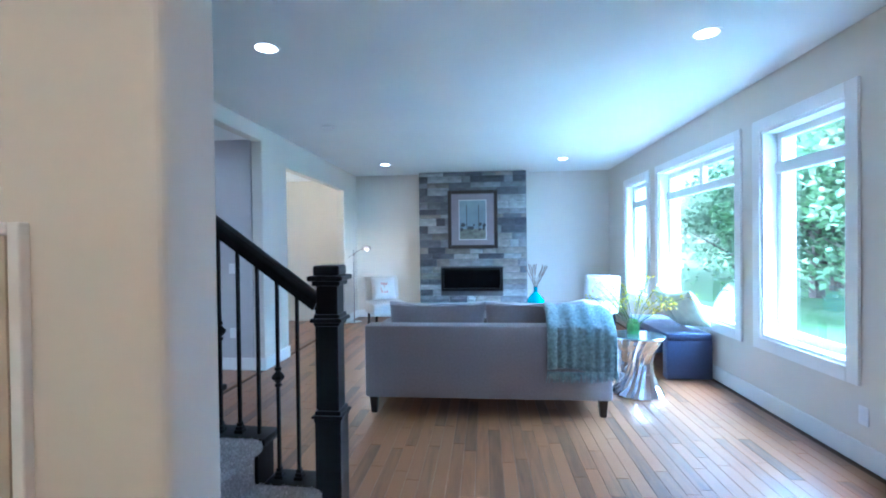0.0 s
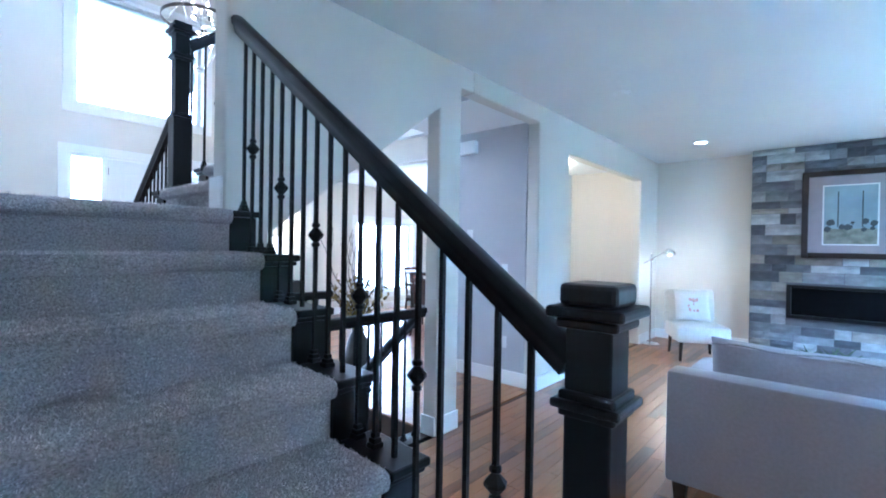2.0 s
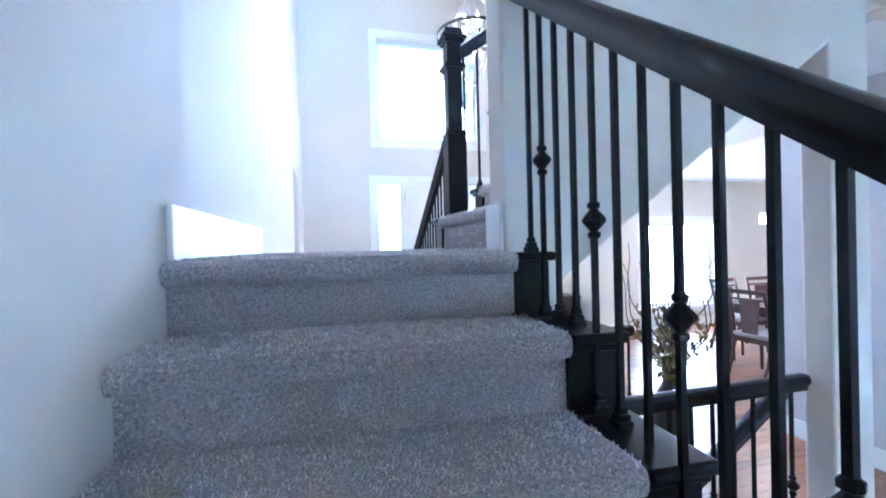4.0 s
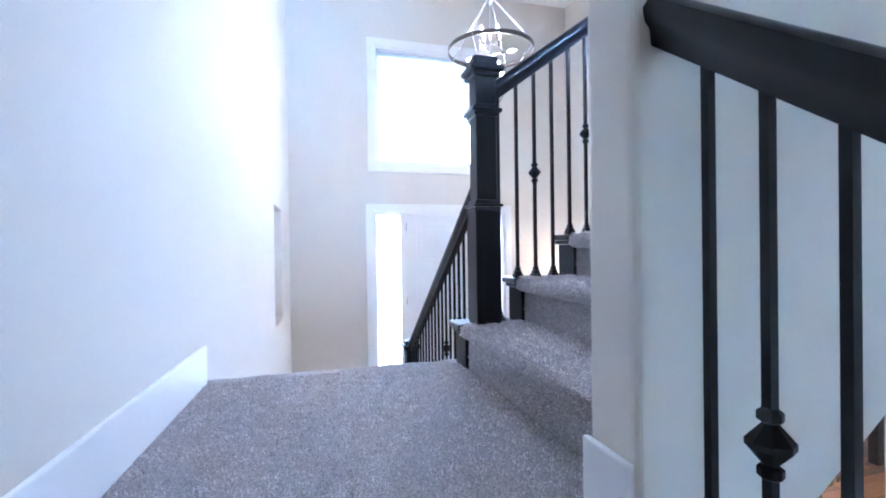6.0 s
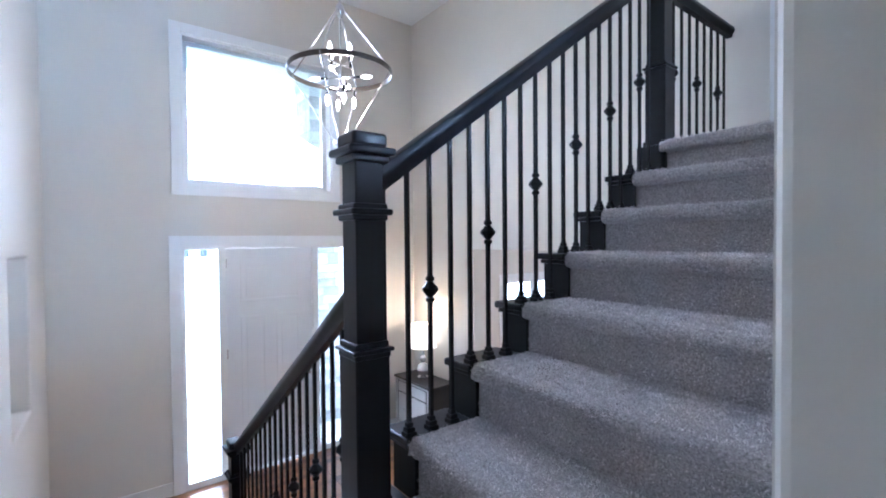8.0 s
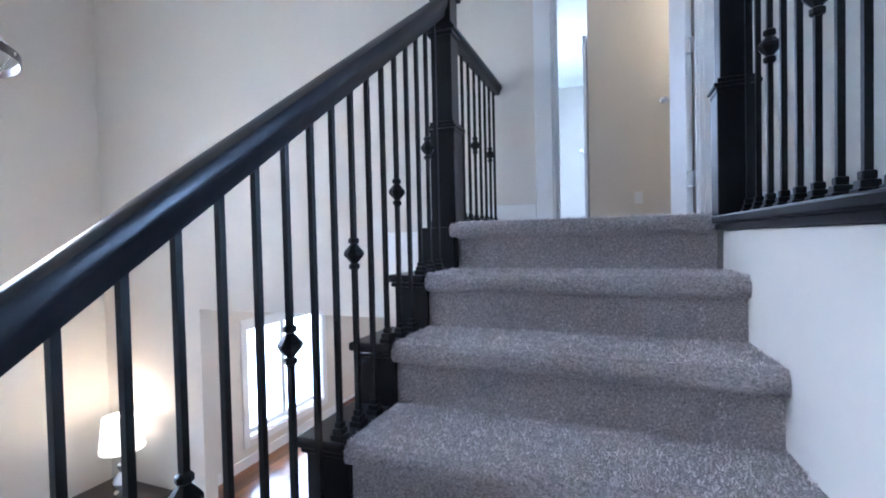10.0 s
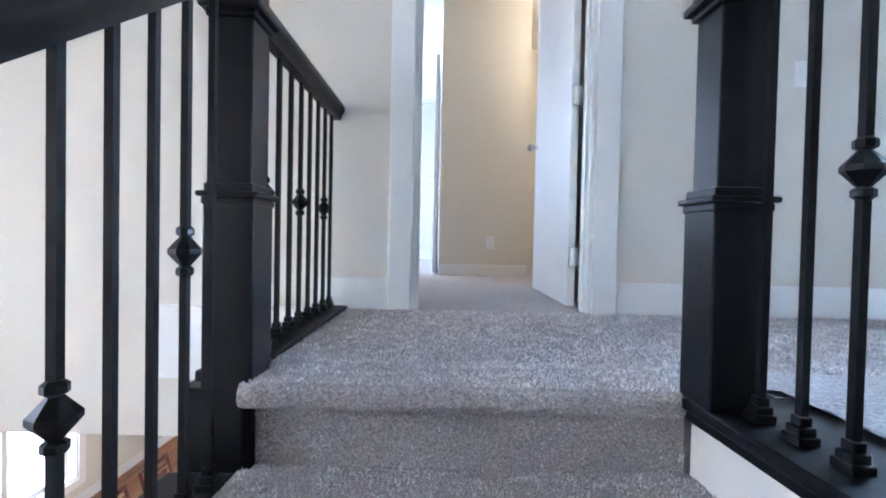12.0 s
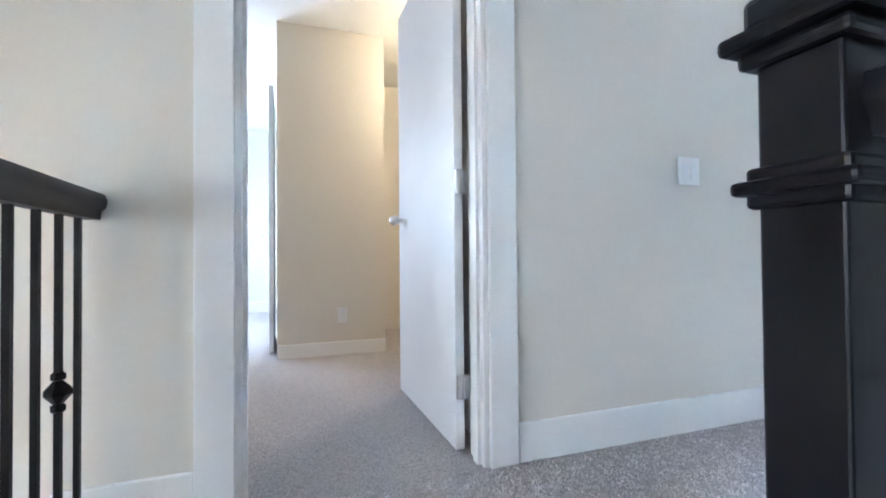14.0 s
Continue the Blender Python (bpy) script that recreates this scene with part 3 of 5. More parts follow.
def handrail(parent, p, q, name="handrail"):
    """A moulded rail whose top runs from p to q."""
    p, q = Vector(p), Vector(q)
    d = (q - p).normalized()
    side = d.cross(Vector((0, 0, 1))).normalized()
    up = side.cross(d)
    prof = [(-0.017, -0.072), (0.017, -0.072), (0.02, -0.05), (0.03, -0.04), (0.033, -0.022), (0.027, -0.006), (0.012, 0), (-0.012, 0), (-0.027, -0.006), (-0.033, -0.022), (-0.03, -0.04), (-0.02, -0.05)]
    bm = bmesh.new()
    a = [bm.verts.new(p + side * u + up * w) for u, w in prof]
    b = [bm.verts.new(q + side * u + up * w) for u, w in prof]
    for i in range(len(prof)):
        bm.faces.new((a[i], a[(i + 1) % len(prof)], b[(i + 1) % len(prof)], b[i]))
    bm.faces.new(a)
    bm.faces.new(b)
    return part(name, bm, BLACK, parent, smooth=True)


G = RISE / RUN
# lower flight
b1 = empty("balustrade_lower", "black stained wood rail with iron balusters on the lower stairs", "stair railing")
BY = 2.45
by1 = lambda x: BY - SK * (x - LX)
newel(b1, -0.112, by1(-0.1) - 0.015, 0, 1.332)
top1 = lambda x: LZ + 0.88 - (x - LX) * G
handrail(b1, (-1.915, by1(-1.915), top1(-1.915)), (-0.15, by1(-0.15), top1(-0.15)))
for k in range(19):
    x = -0.178 - 0.0919 * k
    i = int((LX + 7 * RUN + 0.03 - x) / RUN)
    baluster(b1, x, by1(x), (i + 1) * RISE - 0.002, top1(x) - 0.06, k % 3 == 2)
# upper flight
b2 = empty("balustrade_upper", "black stained wood rail with iron balusters on the upper stairs", "stair railing")
BX = -3.155
newel(b2, -3.14, 2.61, LZ + RISE - 0.004, 2.868)
newel(b2, -3.16, 4.41, F2 - 0.42, 4.1)
part("newel_base", boxes((-3.26, -3.122, 4.35, 4.49, F2 - 0.3, F2 - 0.016), bev=0.004), BLACK, b2)
top2 = lambda y: LZ + RISE + 0.93 + (y - 2.5) * G
handrail(b2, (BX, 2.64, top2(2.64)), (BX, 4.38, top2(4.38)))
for k in range(-1, 18):
    y = 2.775 + 0.0885 * k
    i = int((y - 2.53 + 0.03) / RUN)
    if y > 2.67 and y < 4.35:
        baluster(b2, BX, y, LZ + (i + 1) * RISE - 0.002, top2(y) - 0.06, k % 3 == 1)
# guard on the upper landing
b3 = empty("balustrade_landing", "black stained guard rail with iron balusters on the upper landing", "stair railing")
part("shoe_rail", boxes((-3.24, -3.12, 4.375, 5.388, F2 - 0.012, F2 + 0.015), bev=0.006), BLACK, b3)
handrail(b3, (-3.18, 4.46, 3.95), (-3.18, 5.385, 3.95))
for k in range(9):
    baluster(b3, -3.187, 4.515 + k * 0.1, F2 + 0.014, 3.89, k % 3 == 1)
# guard along the loft
b4 = empty("balustrade_loft", "black stained guard rail with newel and iron balusters along the loft", "stair railing")
newel(b4, -2.13, 4.31, F2 - 0.008, 4.1)
for nm, bm in (("shoe_rail", boxes((-2.19, -1.94, 2.425, 4.355, F2 - 0.035, F2 - 0.008), bev=0.006)), ("shoe_board", boxes((-2.18, -1.95, 2.43, 4.35, F2 - 0.055, F2 - 0.036)))):
    for v in bm.verts:
        if v.co.x < -2.1:
            v.co.x += (4.36 - v.co.y) * 0.045
    part(nm, bm, BLACK, b4)
bm = prism([(2.41, 1.3), (2.41, F2 - 0.057), (4.375, F2 - 0.057), (4.375, 2.72)], "x", -2.062, -2.055)
for v in bm.verts:
    if v.co.x < -2.06:
        v.co.x = -2.061 - (v.co.y - 2.41) * 0.045
solid("stair_wall_lining", bm, WALL, "white painted wall beside the upper stair flight", "wall", "structure")
handrail(b4, (-2.03, 2.43, 3.97), (-2.115, 4.27, 3.97))
for k in range(20):
    baluster(b4, -2.11 + k * 0.0042, 4.222 - k * 0.09, F2 - 0.009, 3.91, k % 3 == 2)
# entry flight
b5 = empty("balustrade_entry", "black stained rail with iron balusters down to the entry", "stair railing")
newel(b5, -5.05, 2.68, 0, 1.28)
top3 = lambda x: 2.46 + (x + 3.2) * G * 0.92
handrail(b5, (-3.2, 2.66, top3(-3.2)), (-5.02, 2.68, top3(-5.02)))
for i in range(7):
    for k in range(3):
        x = -3.29 - (7 - i) * RUN + 0.03 + k * 0.088
        baluster(b5, x, 2.675, (i + 1) * RISE - 0.002, top3(x) - 0.06, k == 1)
# guard by the basement stairs
b6 = empty("balustrade_basement", "black guard rail with iron balusters by the basement stairs", "stair railing")
handrail(b6, (-2.05, 2.63, 0.93), (-2.05, 3.9, 0.93))
b7 = empty("balustrade_hall", "black guard rail with iron balusters facing the dining hall", "stair railing")
handrail(b7, (-3.21, 2.63, 0.96), (-3.21, 3.9, 0.96))
for k in range(11):
    baluster(b7, -3.21, 2.72 + k * 0.115, 0.0, 0.9, k % 4 == 2)
for k in range(11):
    baluster(b6, -2.05, 2.72 + k * 0.11, 0.0, 0.87, k % 4 == 2)
handrail(b6, (-2.15, 3.92, 0.88), (-2.15, 2.65, 0.03), "descending_handrail")
part("floor_edge", boxes((-2.12, -1.981, 2.61, 3.945, -0.2, -0.002)), BLACK, b6)
for i in range(4):
    solid("basement_step", boxes((-3.18, -2.13, 3.94 - (i + 1) * 0.27, 3.95 - i * 0.27, -0.2 - (i + 1) * 0.19, -(i + 1) * 0.19)), CARPET, "grey carpeted step to the basement", "stair step", "structure")
solid("basement_wall", boxes((-3.3, -3.2, 2.4, 3.95, -1.6, -0.2), (-2.1, -1.98, 2.4, 3.95, -1.6, -0.2), (-3.3, -1.98, 2.3, 2.4, -1.6, 0), (-3.3, -1.98, 2.3, 4.0, -1.7, -1.6)), WALL, "pale basement stairwell walls", "wall", "structure")

# ---- entry door ----
d1 = empty("door_1", "white panelled front door, closed, with sidelights in a white frame", "door", "structure")
X = -7.14
part("casing", boxes((X + 0.002, X + 0.024, 2.6, 2.7, 0, 2.54), (X + 0.002, X + 0.024, 4.52, 4.62, 0, 2.54), (X + 0.002, X + 0.026, 2.7, 4.52, 2.44, 2.54), bev=0.004), TRIM, d1)
part("frame", boxes((X - 0.15, X - 0.002, 2.7, 2.74, 0, 2.44), (X - 0.15, X - 0.002, 3.05, 3.12, 0, 2.44), (X - 0.15, X - 0.002, 4.07, 4.14, 0, 2.44), (X - 0.15, X - 0.002, 4.48, 4.52, 0, 2.44),
                    (X - 0.15, X - 0.002, 2.74, 3.05, 2.4, 2.44), (X - 0.15, X - 0.002, 3.12, 4.07, 2.41, 2.44), (X - 0.15, X - 0.002, 4.14, 4.48, 2.4, 2.44), (X - 0.15, X - 0.002, 2.74, 3.05, 0, 0.06), (X - 0.15, X - 0.002, 4.14, 4.48, 0, 0.06), bev=0.003), TRIM, d1)
leaf = part("door_leaf", boxes((X - 0.075, X - 0.035, 3.122, 4.068, 0.015, 2.408)), DOORW, d1)
for a0, a1, z0, z1 in ((3.27, 3.92, 1.83, 2.25), (3.27, 3.54, 0.25, 1.68), (3.65, 3.92, 0.25, 1.68)):
    part("panel", boxes((X - 0.036, X - 0.028, a0, a1, z0, z0 + 0.03), (X - 0.036, X - 0.028, a0, a1, z1 - 0.03, z1), (X - 0.036, X - 0.028, a0, a0 + 0.03, z0 + 0.03, z1 - 0.03), (X - 0.036, X - 0.028, a1 - 0.03, a1, z0 + 0.03, z1 - 0.03),
                           (X - 0.036, X - 0.031, a0 + 0.06, a1 - 0.06, z0 + 0.06, z1 - 0.06), bev=0.003), DOORW, leaf)
bm = bmesh.new()
for z in (0.98, 1.14):
    tube(bm, (X - 0.036, 4.0, z), (X - 0.02, 4.0, z), 0.03, 16)
tube(bm, (X - 0.02, 4.0, 0.98), (X + 0.03, 4.0, 0.98), 0.012)
bmesh.ops.create_uvsphere(bm, u_segments=14, v_segments=8, radius=0.028, matrix=Matrix.Translation((X + 0.045, 4.0, 0.98)))
part("door_knob", bm, CHROME, leaf, "satin nickel knob and lock", True)
for z in (0.3, 1.25, 2.2):
    part("hinge", boxes((X - 0.036, X - 0.02, 3.11, 3.135, z, z + 0.1)), CHROME, leaf)
for a0, a1 in ((2.745, 3.045), (4.145, 4.475)):
    g = part("sidelight_pane", boxes((X - 0.09, X - 0.084, a0, a1, 0.06, 2.4)), GLASS, d1)
    g.visible_shadow = False

d1.location = (0, -0.05, 0)
d1.scale = (1, 1, 1.0246)

# ---- upstairs door ----
d2 = empty("door_2", "white bedroom door standing open on chrome hinges", "door", "structure")
D0, D1_, DT = -2.84, -2.05, F2 + 2.04
for yy in (5.368, 5.512):
    part("casing", boxes((D0 - 0.105, D0 - 0.002, yy, yy + 0.02, F2, DT + 0.1), (D1_ + 0.002, D1_ + 0.108, yy, yy + 0.02, F2, DT + 0.1), (D0 - 0.002, D1_ + 0.002, yy, yy + 0.02, DT, DT + 0.1), bev=0.004), TRIM, d2)
part("jamb", boxes((D0 - 0.002, D0 + 0.015, 5.389, 5.511, F2, DT), (D1_ - 0.015, D1_ + 0.002, 5.389, 5.511, F2, DT), (D0 + 0.015, D1_ - 0.015, 5.389, 5.511, DT - 0.015, DT + 0.002)), TRIM, d2)
part("stop", boxes((D0 + 0.015, D0 + 0.027, 5.42, 5.46, F2, DT - 0.015), (D1_ - 0.027, D1_ - 0.015, 5.42, 5.46, F2, DT - 0.015)), TRIM, d2)
leaf2 = part("door_leaf", boxes((-2.115, -2.08, 5.53, 6.36, F2 + 0.012, DT - 0.018), bev=0.002), DOORW, d2)
bm = bmesh.new()
tube(bm, (-2.08, 6.29, F2 + 0.915), (-2.06, 6.29, F2 + 0.915), 0.03, 16)
for s in (-1, 1):
    x0 = -2.0975 + s * 0.018
    tube(bm, (x0, 6.29, F2 + 0.915), (x0 + s * 0.03, 6.29, F2 + 0.915), 0.011)
    bmesh.ops.create_uvsphere(bm, u_segments=14, v_segments=8, radius=0.027, matrix=Matrix.Translation((x0 + s * 0.045, 6.29, F2 + 0.915)))
part("door_knob", bm, CHROME, leaf2, "satin nickel knob", True)
for z in (0.2, 0.955, 1.72):
    part("hinge", boxes((-2.113, -2.068, 5.512, 5.529, F2 + z, F2 + z + 0.09), bev=0.002), CHROME, leaf2)
# closet door edge deeper in the bedroom
d3 = empty("door_3", "white closet door standing ajar beyond the bedroom wall", "door", "structure")
l3 = part("door_leaf", boxes((-2.81, -2.775, 7.6, 8.3, F2 + 0.012, F2 + 2.03), bev=0.002), DOORW, d3)
bm = bmesh.new()
tube(bm, (-2.81, 8.2, F2 + 0.94), (-2.85, 8.2, F2 + 0.94), 0.011)
bmesh.ops.create_uvsphere(bm, u_segments=12, v_segments=8, radius=0.027, matrix=Matrix.Translation((-2.865, 8.2, F2 + 0.94)))
part("door_knob", bm, CHROME, l3, "", True)


def plate(name, label, cx, cy, cz, normal, w=0.072, h=0.115, kind="outlet"):
    root = empty(name, label, "outlet" if kind == "outlet" else "switch")
    def bb(u0, u1, d0, d1, z0, z1):
        if normal[0]:
            p, q = sorted((cx + d0 * normal[0], cx + d1 * normal[0]))
            return (p, q, cy + u0, cy + u1, cz + z0, cz + z1)
        p, q = sorted((cy + d0 * normal[1], cy + d1 * normal[1]))
        return (cx + u0, cx + u1, p, q, cz + z0, cz + z1)
    part("cover_plate", boxes(bb(-w / 2, w / 2, 0.001, 0.007, -h / 2, h / 2), bev=0.002), TRIM, root)
    if kind == "outlet":
        for z in (-0.028, 0.012):
            part("socket", boxes(bb(-0.017, 0.017, 0.0072, 0.009, z, z + 0.03), bev=0.0005), DOORW, root)
    else:
        n = max(1, int(w / 0.05))
        for i in range(n):
            u = (i - (n - 1) / 2) * 0.046
            part("rocker", boxes(bb(u - 0.016, u + 0.016, 0.0072, 0.010, -0.033, 0.033), bev=0.001), DOORW, root)


plate("wall_outlet", "white outlet on the beige bedroom wall", -2.295, 7.398, 3.345, (0, -1))
plate("light_switch", "white double rocker switch on the upper hall wall", -1.13, 5.388, 4.118, (0, -1), 0.115, 0.115, "switch")
plate("wall_outlet", "white outlet under the living room window", 2.858, 3.46, 0.31, (-1, 0))
plate("wall_outlet", "white outlet on the grey hall wall", -2.3, 5.338, 0.42, (0, -1))
plate("light_switch", "white rocker switch on the grey hall wall", -2.3, 5.338, 1.15, (0, -1), 0.075, 0.115, "switch")
plate("light_switch", "white rocker switch on the grey hall wall", -2.75, 5.338, 1.5, (0, -1), 0.075, 0.115, "switch")
solid("door_chime", boxes((-2.86, -2.66, 5.275, 5.338, 2.36, 2.5), bev=0.006), TRIM, "white door chime box high on the hall wall", "door chime")
# framed cover at the near wall
fr = empty("wall_cabinet", "white-framed cabinet panel with warm beige insert on the wall", "cabinet")
part("frame", boxes((-0.407, -0.385, 1.252, 1.276, 0.3, 1.5), (-1.0, -0.407, 1.252, 1.276, 1.48, 1.5), bev=0.003), TRIM, fr)
part("insert", boxes((-1.0, -0.408, 1.25, 1.262, 0.3, 1.478)), mat("beige_panel", (0.55, 0.46, 0.36), 0.6), fr)
fr.location = (0.195, -0.125, -0.06)

# ---- ceiling fittings ----
def downlight(x, y, z, on=True):
    r = empty("ceiling_downlight", "round recessed ceiling light, switched on", "ceiling light", group="recessed ceiling lights")
    r.location = (x, y, z)
    bm = bmesh.new()
    n = 32
    for i in range(n):
        a, b = 2 * math.pi * i / n, 2 * math.pi * (i + 1) / n
        q = [bm.verts.new((rr * math.cos(t), rr * math.sin(t), zz)) for rr, zz, t in ((0.095, -0.002, a), (0.095, -0.002, b), (0.078, -0.008, b), (0.078, -0.008, a))]
        bm.faces.new(q)
        q = [bm.verts.new((rr * math.cos(t), rr * math.sin(t), zz)) for rr, zz, t in ((0.078, -0.008, a), (0.078, -0.008, b), (0.066, -0.003, b), (0.066, -0.003, a))]
        bm.faces.new(q)
    bmesh.ops.remove_doubles(bm, verts=bm.verts, dist=1e-5)
    part("trim_ring", bm, TRIM, r)
    part("lens", cyl(bmesh.new(), 0, 0, -0.006, -0.002, 0.068, n=24), CAN, r)


for x, y in ((-0.91, 3.42), (1.99, 3.55), (-1.09, 7.9), (1.8, 7.8)):
    downlight(x, y, C1)
# Two unseen downlights added behind the start view, to warm the beige stair wall.
for x, y in ((0.9, -0.6), (-0.9, -0.6)):
    downlight(x, y, C1)
    lamp("south_fill_light", "POINT", Matrix.Translation((x, y, C1 - 0.1)), 8, (1, 0.66, 0.38), 0.07)
sd = empty("smoke_detector", "round white smoke detector on the ceiling", "smoke detector", at=(-1.2, 5.46, C1))
part("base", cyl(bmesh.new(), 0, 0, -0.012, -0.001, 0.07), TRIM, sd)
part("cover", lathe([(0.04, -0.04), (0.058, -0.03), (0.062, -0.013)]), TRIM, sd, smooth=True)

# ---- entry chandelier ----
ch = empty("chandelier", "chrome open-frame chandelier with dark ring and lit candle bulbs", "chandelier", at=(-5.1, 3.46, 3.8))
bm = bmesh.new()
n, R0 = 64, 0.385
ringv = []
for i in range(n):
    a = 2 * math.pi * i / n
    ringv.append([bm.verts.new((r * math.cos(a), r * math.sin(a), z)) for r, z in ((R0, -0.018), (R0, 0.018), (R0 - 0.006, 0.018), (R0 - 0.006, -0.018))])
for i in range(n):
    for k in range(4):
        bm.faces.new((ringv[i][k], ringv[(i + 1) % n][k], ringv[(i + 1) % n][(k + 1) % 4], ringv[i][(k + 1) % 4]))
part("ring", bm, mat("bronze_ring", (0.1, 0.085, 0.07), 0.3, metal=0.8), ch, "dark bronze ring", True)
for k in range(4):
    a = math.pi / 4 + k * math.pi / 2
    c, s = math.cos(a), math.sin(a)
    part("upper_rod", tube(bmesh.new(), (0.03 * c, 0.03 * s, 0.46), (R0 * c, R0 * s, 0.0), 0.005), CHROME, ch)
    part("lower_rod", tube(bmesh.new(), (0.05 * c, 0.05 * s, -0.52), (R0 * c, R0 * s, 0.0), 0.005), CHROME, ch)
part("hub", lathe([(0.012, 0.4), (0.03, 0.44), (0.03, 0.49), (0.01, 0.52), (0.004, 1.66), (0.06, 1.665), (0.06, 1.679)]), CHROME, ch, smooth=True)
part("tip", lathe([(0.055, -0.535), (0.058, -0.525), (0.055, -0.512)]), CHROME, ch)
part("stem", lathe([(0.02, -0.16), (0.02, -0.12), (0.007, -0.11), (0.007, 0.43), (0.012, 0.44)], 12), CHROME, ch)
bulb = mesh_of("bulb", lathe([(0.006, 0), (0.014, 0.02), (0.016, 0.035), (0.01, 0.06), (0.002, 0.08)], 12), BULB, True)
arm_me = mesh_of("arm", tube(bmesh.new(), (0.0, 0, 0), (0.13, 0, 0), 0.004), CHROME)
sock_me = mesh_of("candle_socket", cyl(bmesh.new(), 0, 0, -0.06, 0.0, 0.01, n=10), IRON)
for k in range(12):
    a = k * math.pi / 6 + 0.3
    tier = k % 3
    z = (0.06, -0.04, -0.12)[tier]
    arm = part("arm", arm_me, None, ch)
    arm.matrix_basis = pose(0, 0, z, 0, 0, math.degrees(a))
    turn = (0, 90, 180)[tier]
    m = pose(0, 0, z, 0, 0, math.degrees(a)) @ pose(0.1 if tier != 1 else 0.16, 0, 0.06 * (1 if tier == 0 else -1 if tier == 2 else 0), 0, turn, 0)
    for nm, me_ in (("candle_socket", sock_me), ("bulb", bulb)):
        o = part(nm, me_, None, ch)
        o.matrix_basis = m
lamp("chandelier_light", "POINT", Matrix.Translation((-5.1, 3.46, 3.62)), 14, (1, 0.8, 0.58), 0.1)

# ---- entry nightstand and table lamp ----
SILV = mat("silver_front", (0.6, 0.6, 0.58), 0.35, metal=0.3)
DARKW = mat("espresso_wood", (0.022, 0.013, 0.01), 0.35, var=0.3, scale=9, coat=0.2, stretch=(1, 0.2, 1))
ns = empty("nightstand", "dark espresso nightstand with pale silver drawer fronts in the entry", "nightstand", at=(-6.98, 5.06, 0))
ns.scale = (1.5, 1, 1)
part("body", boxes((0, 0.5, 0.012, 0.36, 0.16, 0.76), bev=0.004), DARKW, ns)
part("top", boxes((-0.012, 0.512, -0.012, 0.37, 0.76, 0.785), bev=0.004), DARKW, ns)
part("face_frame", boxes((0.0, 0.03, 0, 0.0118, 0.16, 0.759), (0.47, 0.5, 0, 0.0118, 0.16, 0.759), (0.03, 0.47, 0, 0.0118, 0.16, 0.19), (0.03, 0.47, 0, 0.0118, 0.735, 0.759), bev=0.002), SILV, ns)
dr = part("drawer", boxes((0.05, 0.45, -0.006, 0.0115, 0.6, 0.72), bev=0.004), SILV, ns, "silver drawer front")
part("knob", lathe([(0.004, 0), (0.012, 0.01), (0.006, 0.02)], 10), CHROME, dr).matrix_basis = pose(0.25, -0.006, 0.66, 90)
for a in (0.05, 0.255):
    dd = part("cabinet_door", boxes((a, a + 0.195, -0.006, 0.0115, 0.21, 0.58), bev=0.004), SILV, ns, "silver cabinet door")
    part("pull_ring", lathe([(0.004, 0), (0.014, 0.008), (0.006, 0.02)], 10), CHROME, dd).matrix_basis = pose(a + 0.1, -0.006, 0.4, 90)
for x in (0.02, 0.44):
    for y in (0.03, 0.3):
        part("leg", boxes((x, x + 0.04, y, y + 0.04, 0.001, 0.16), bev=0.003), DARKW, ns)
SHADE = mat("lamp_shade", (1.0, 0.86, 0.66), 0.8, var=0.03, emit=0.5)
tl = empty("table_lamp", "table lamp with glass ball base and lit cream drum shade", "lamp", at=(-6.62, 5.25, 0.786))
tl.scale = (1.25, 1.25, 1.33)
part("base", lathe([(0.06, 0), (0.06, 0.015), (0.02, 0.02)]), CHROME, tl, smooth=True)
part("ball_body", lathe([(0.02, 0.02), (0.055, 0.045), (0.07, 0.085), (0.055, 0.125), (0.02, 0.15), (0.035, 0.18), (0.035, 0.2), (0.012, 0.22), (0.01, 0.42)]), mat("smoky_glass", (0.5, 0.5, 0.52), 0.05, metal=0.6), tl, "glass ball body", True)
part("shade", lathe([(0.135, 0.3), (0.14, 0.301), (0.115, 0.52), (0.11, 0.519)], 36), SHADE, tl, "cream fabric drum shade", True)
lamp("table_lamp_light", "POINT", Matrix.Translation((-6.62, 5.25, 1.5)), 4, (1, 0.72, 0.42), 0.05)

# ---- fireplace ----
fpw = solid("fireplace", boxes((-0.66, 1.32, 8.86, 9.09, 0, 0.53), (-0.66, -0.26, 8.86, 9.09, 0.53, 0.96), (0.88, 1.32, 8.86, 9.09, 0.53, 0.96), (-0.66, 1.32, 8.86, 9.09, 0.96, C1 - 0.004)),
            mat("mortar", (0.13, 0.13, 0.14), 0.9, bump=0.3), "stacked grey ledgestone fireplace breast from floor to ceiling", "fireplace")
STONES = [mat("ledge_stone_%s" % k, c, 0.85, var=0.28, scale=7, bump=0.9, bscale=28, random_=0.35, stretch=(1, 1, 2.2)) for k, c in
          (("grey", (0.21, 0.22, 0.235)), ("dark", (0.10, 0.105, 0.12)), ("warm", (0.26, 0.245, 0.22)), ("pale", (0.30, 0.31, 0.32)))]


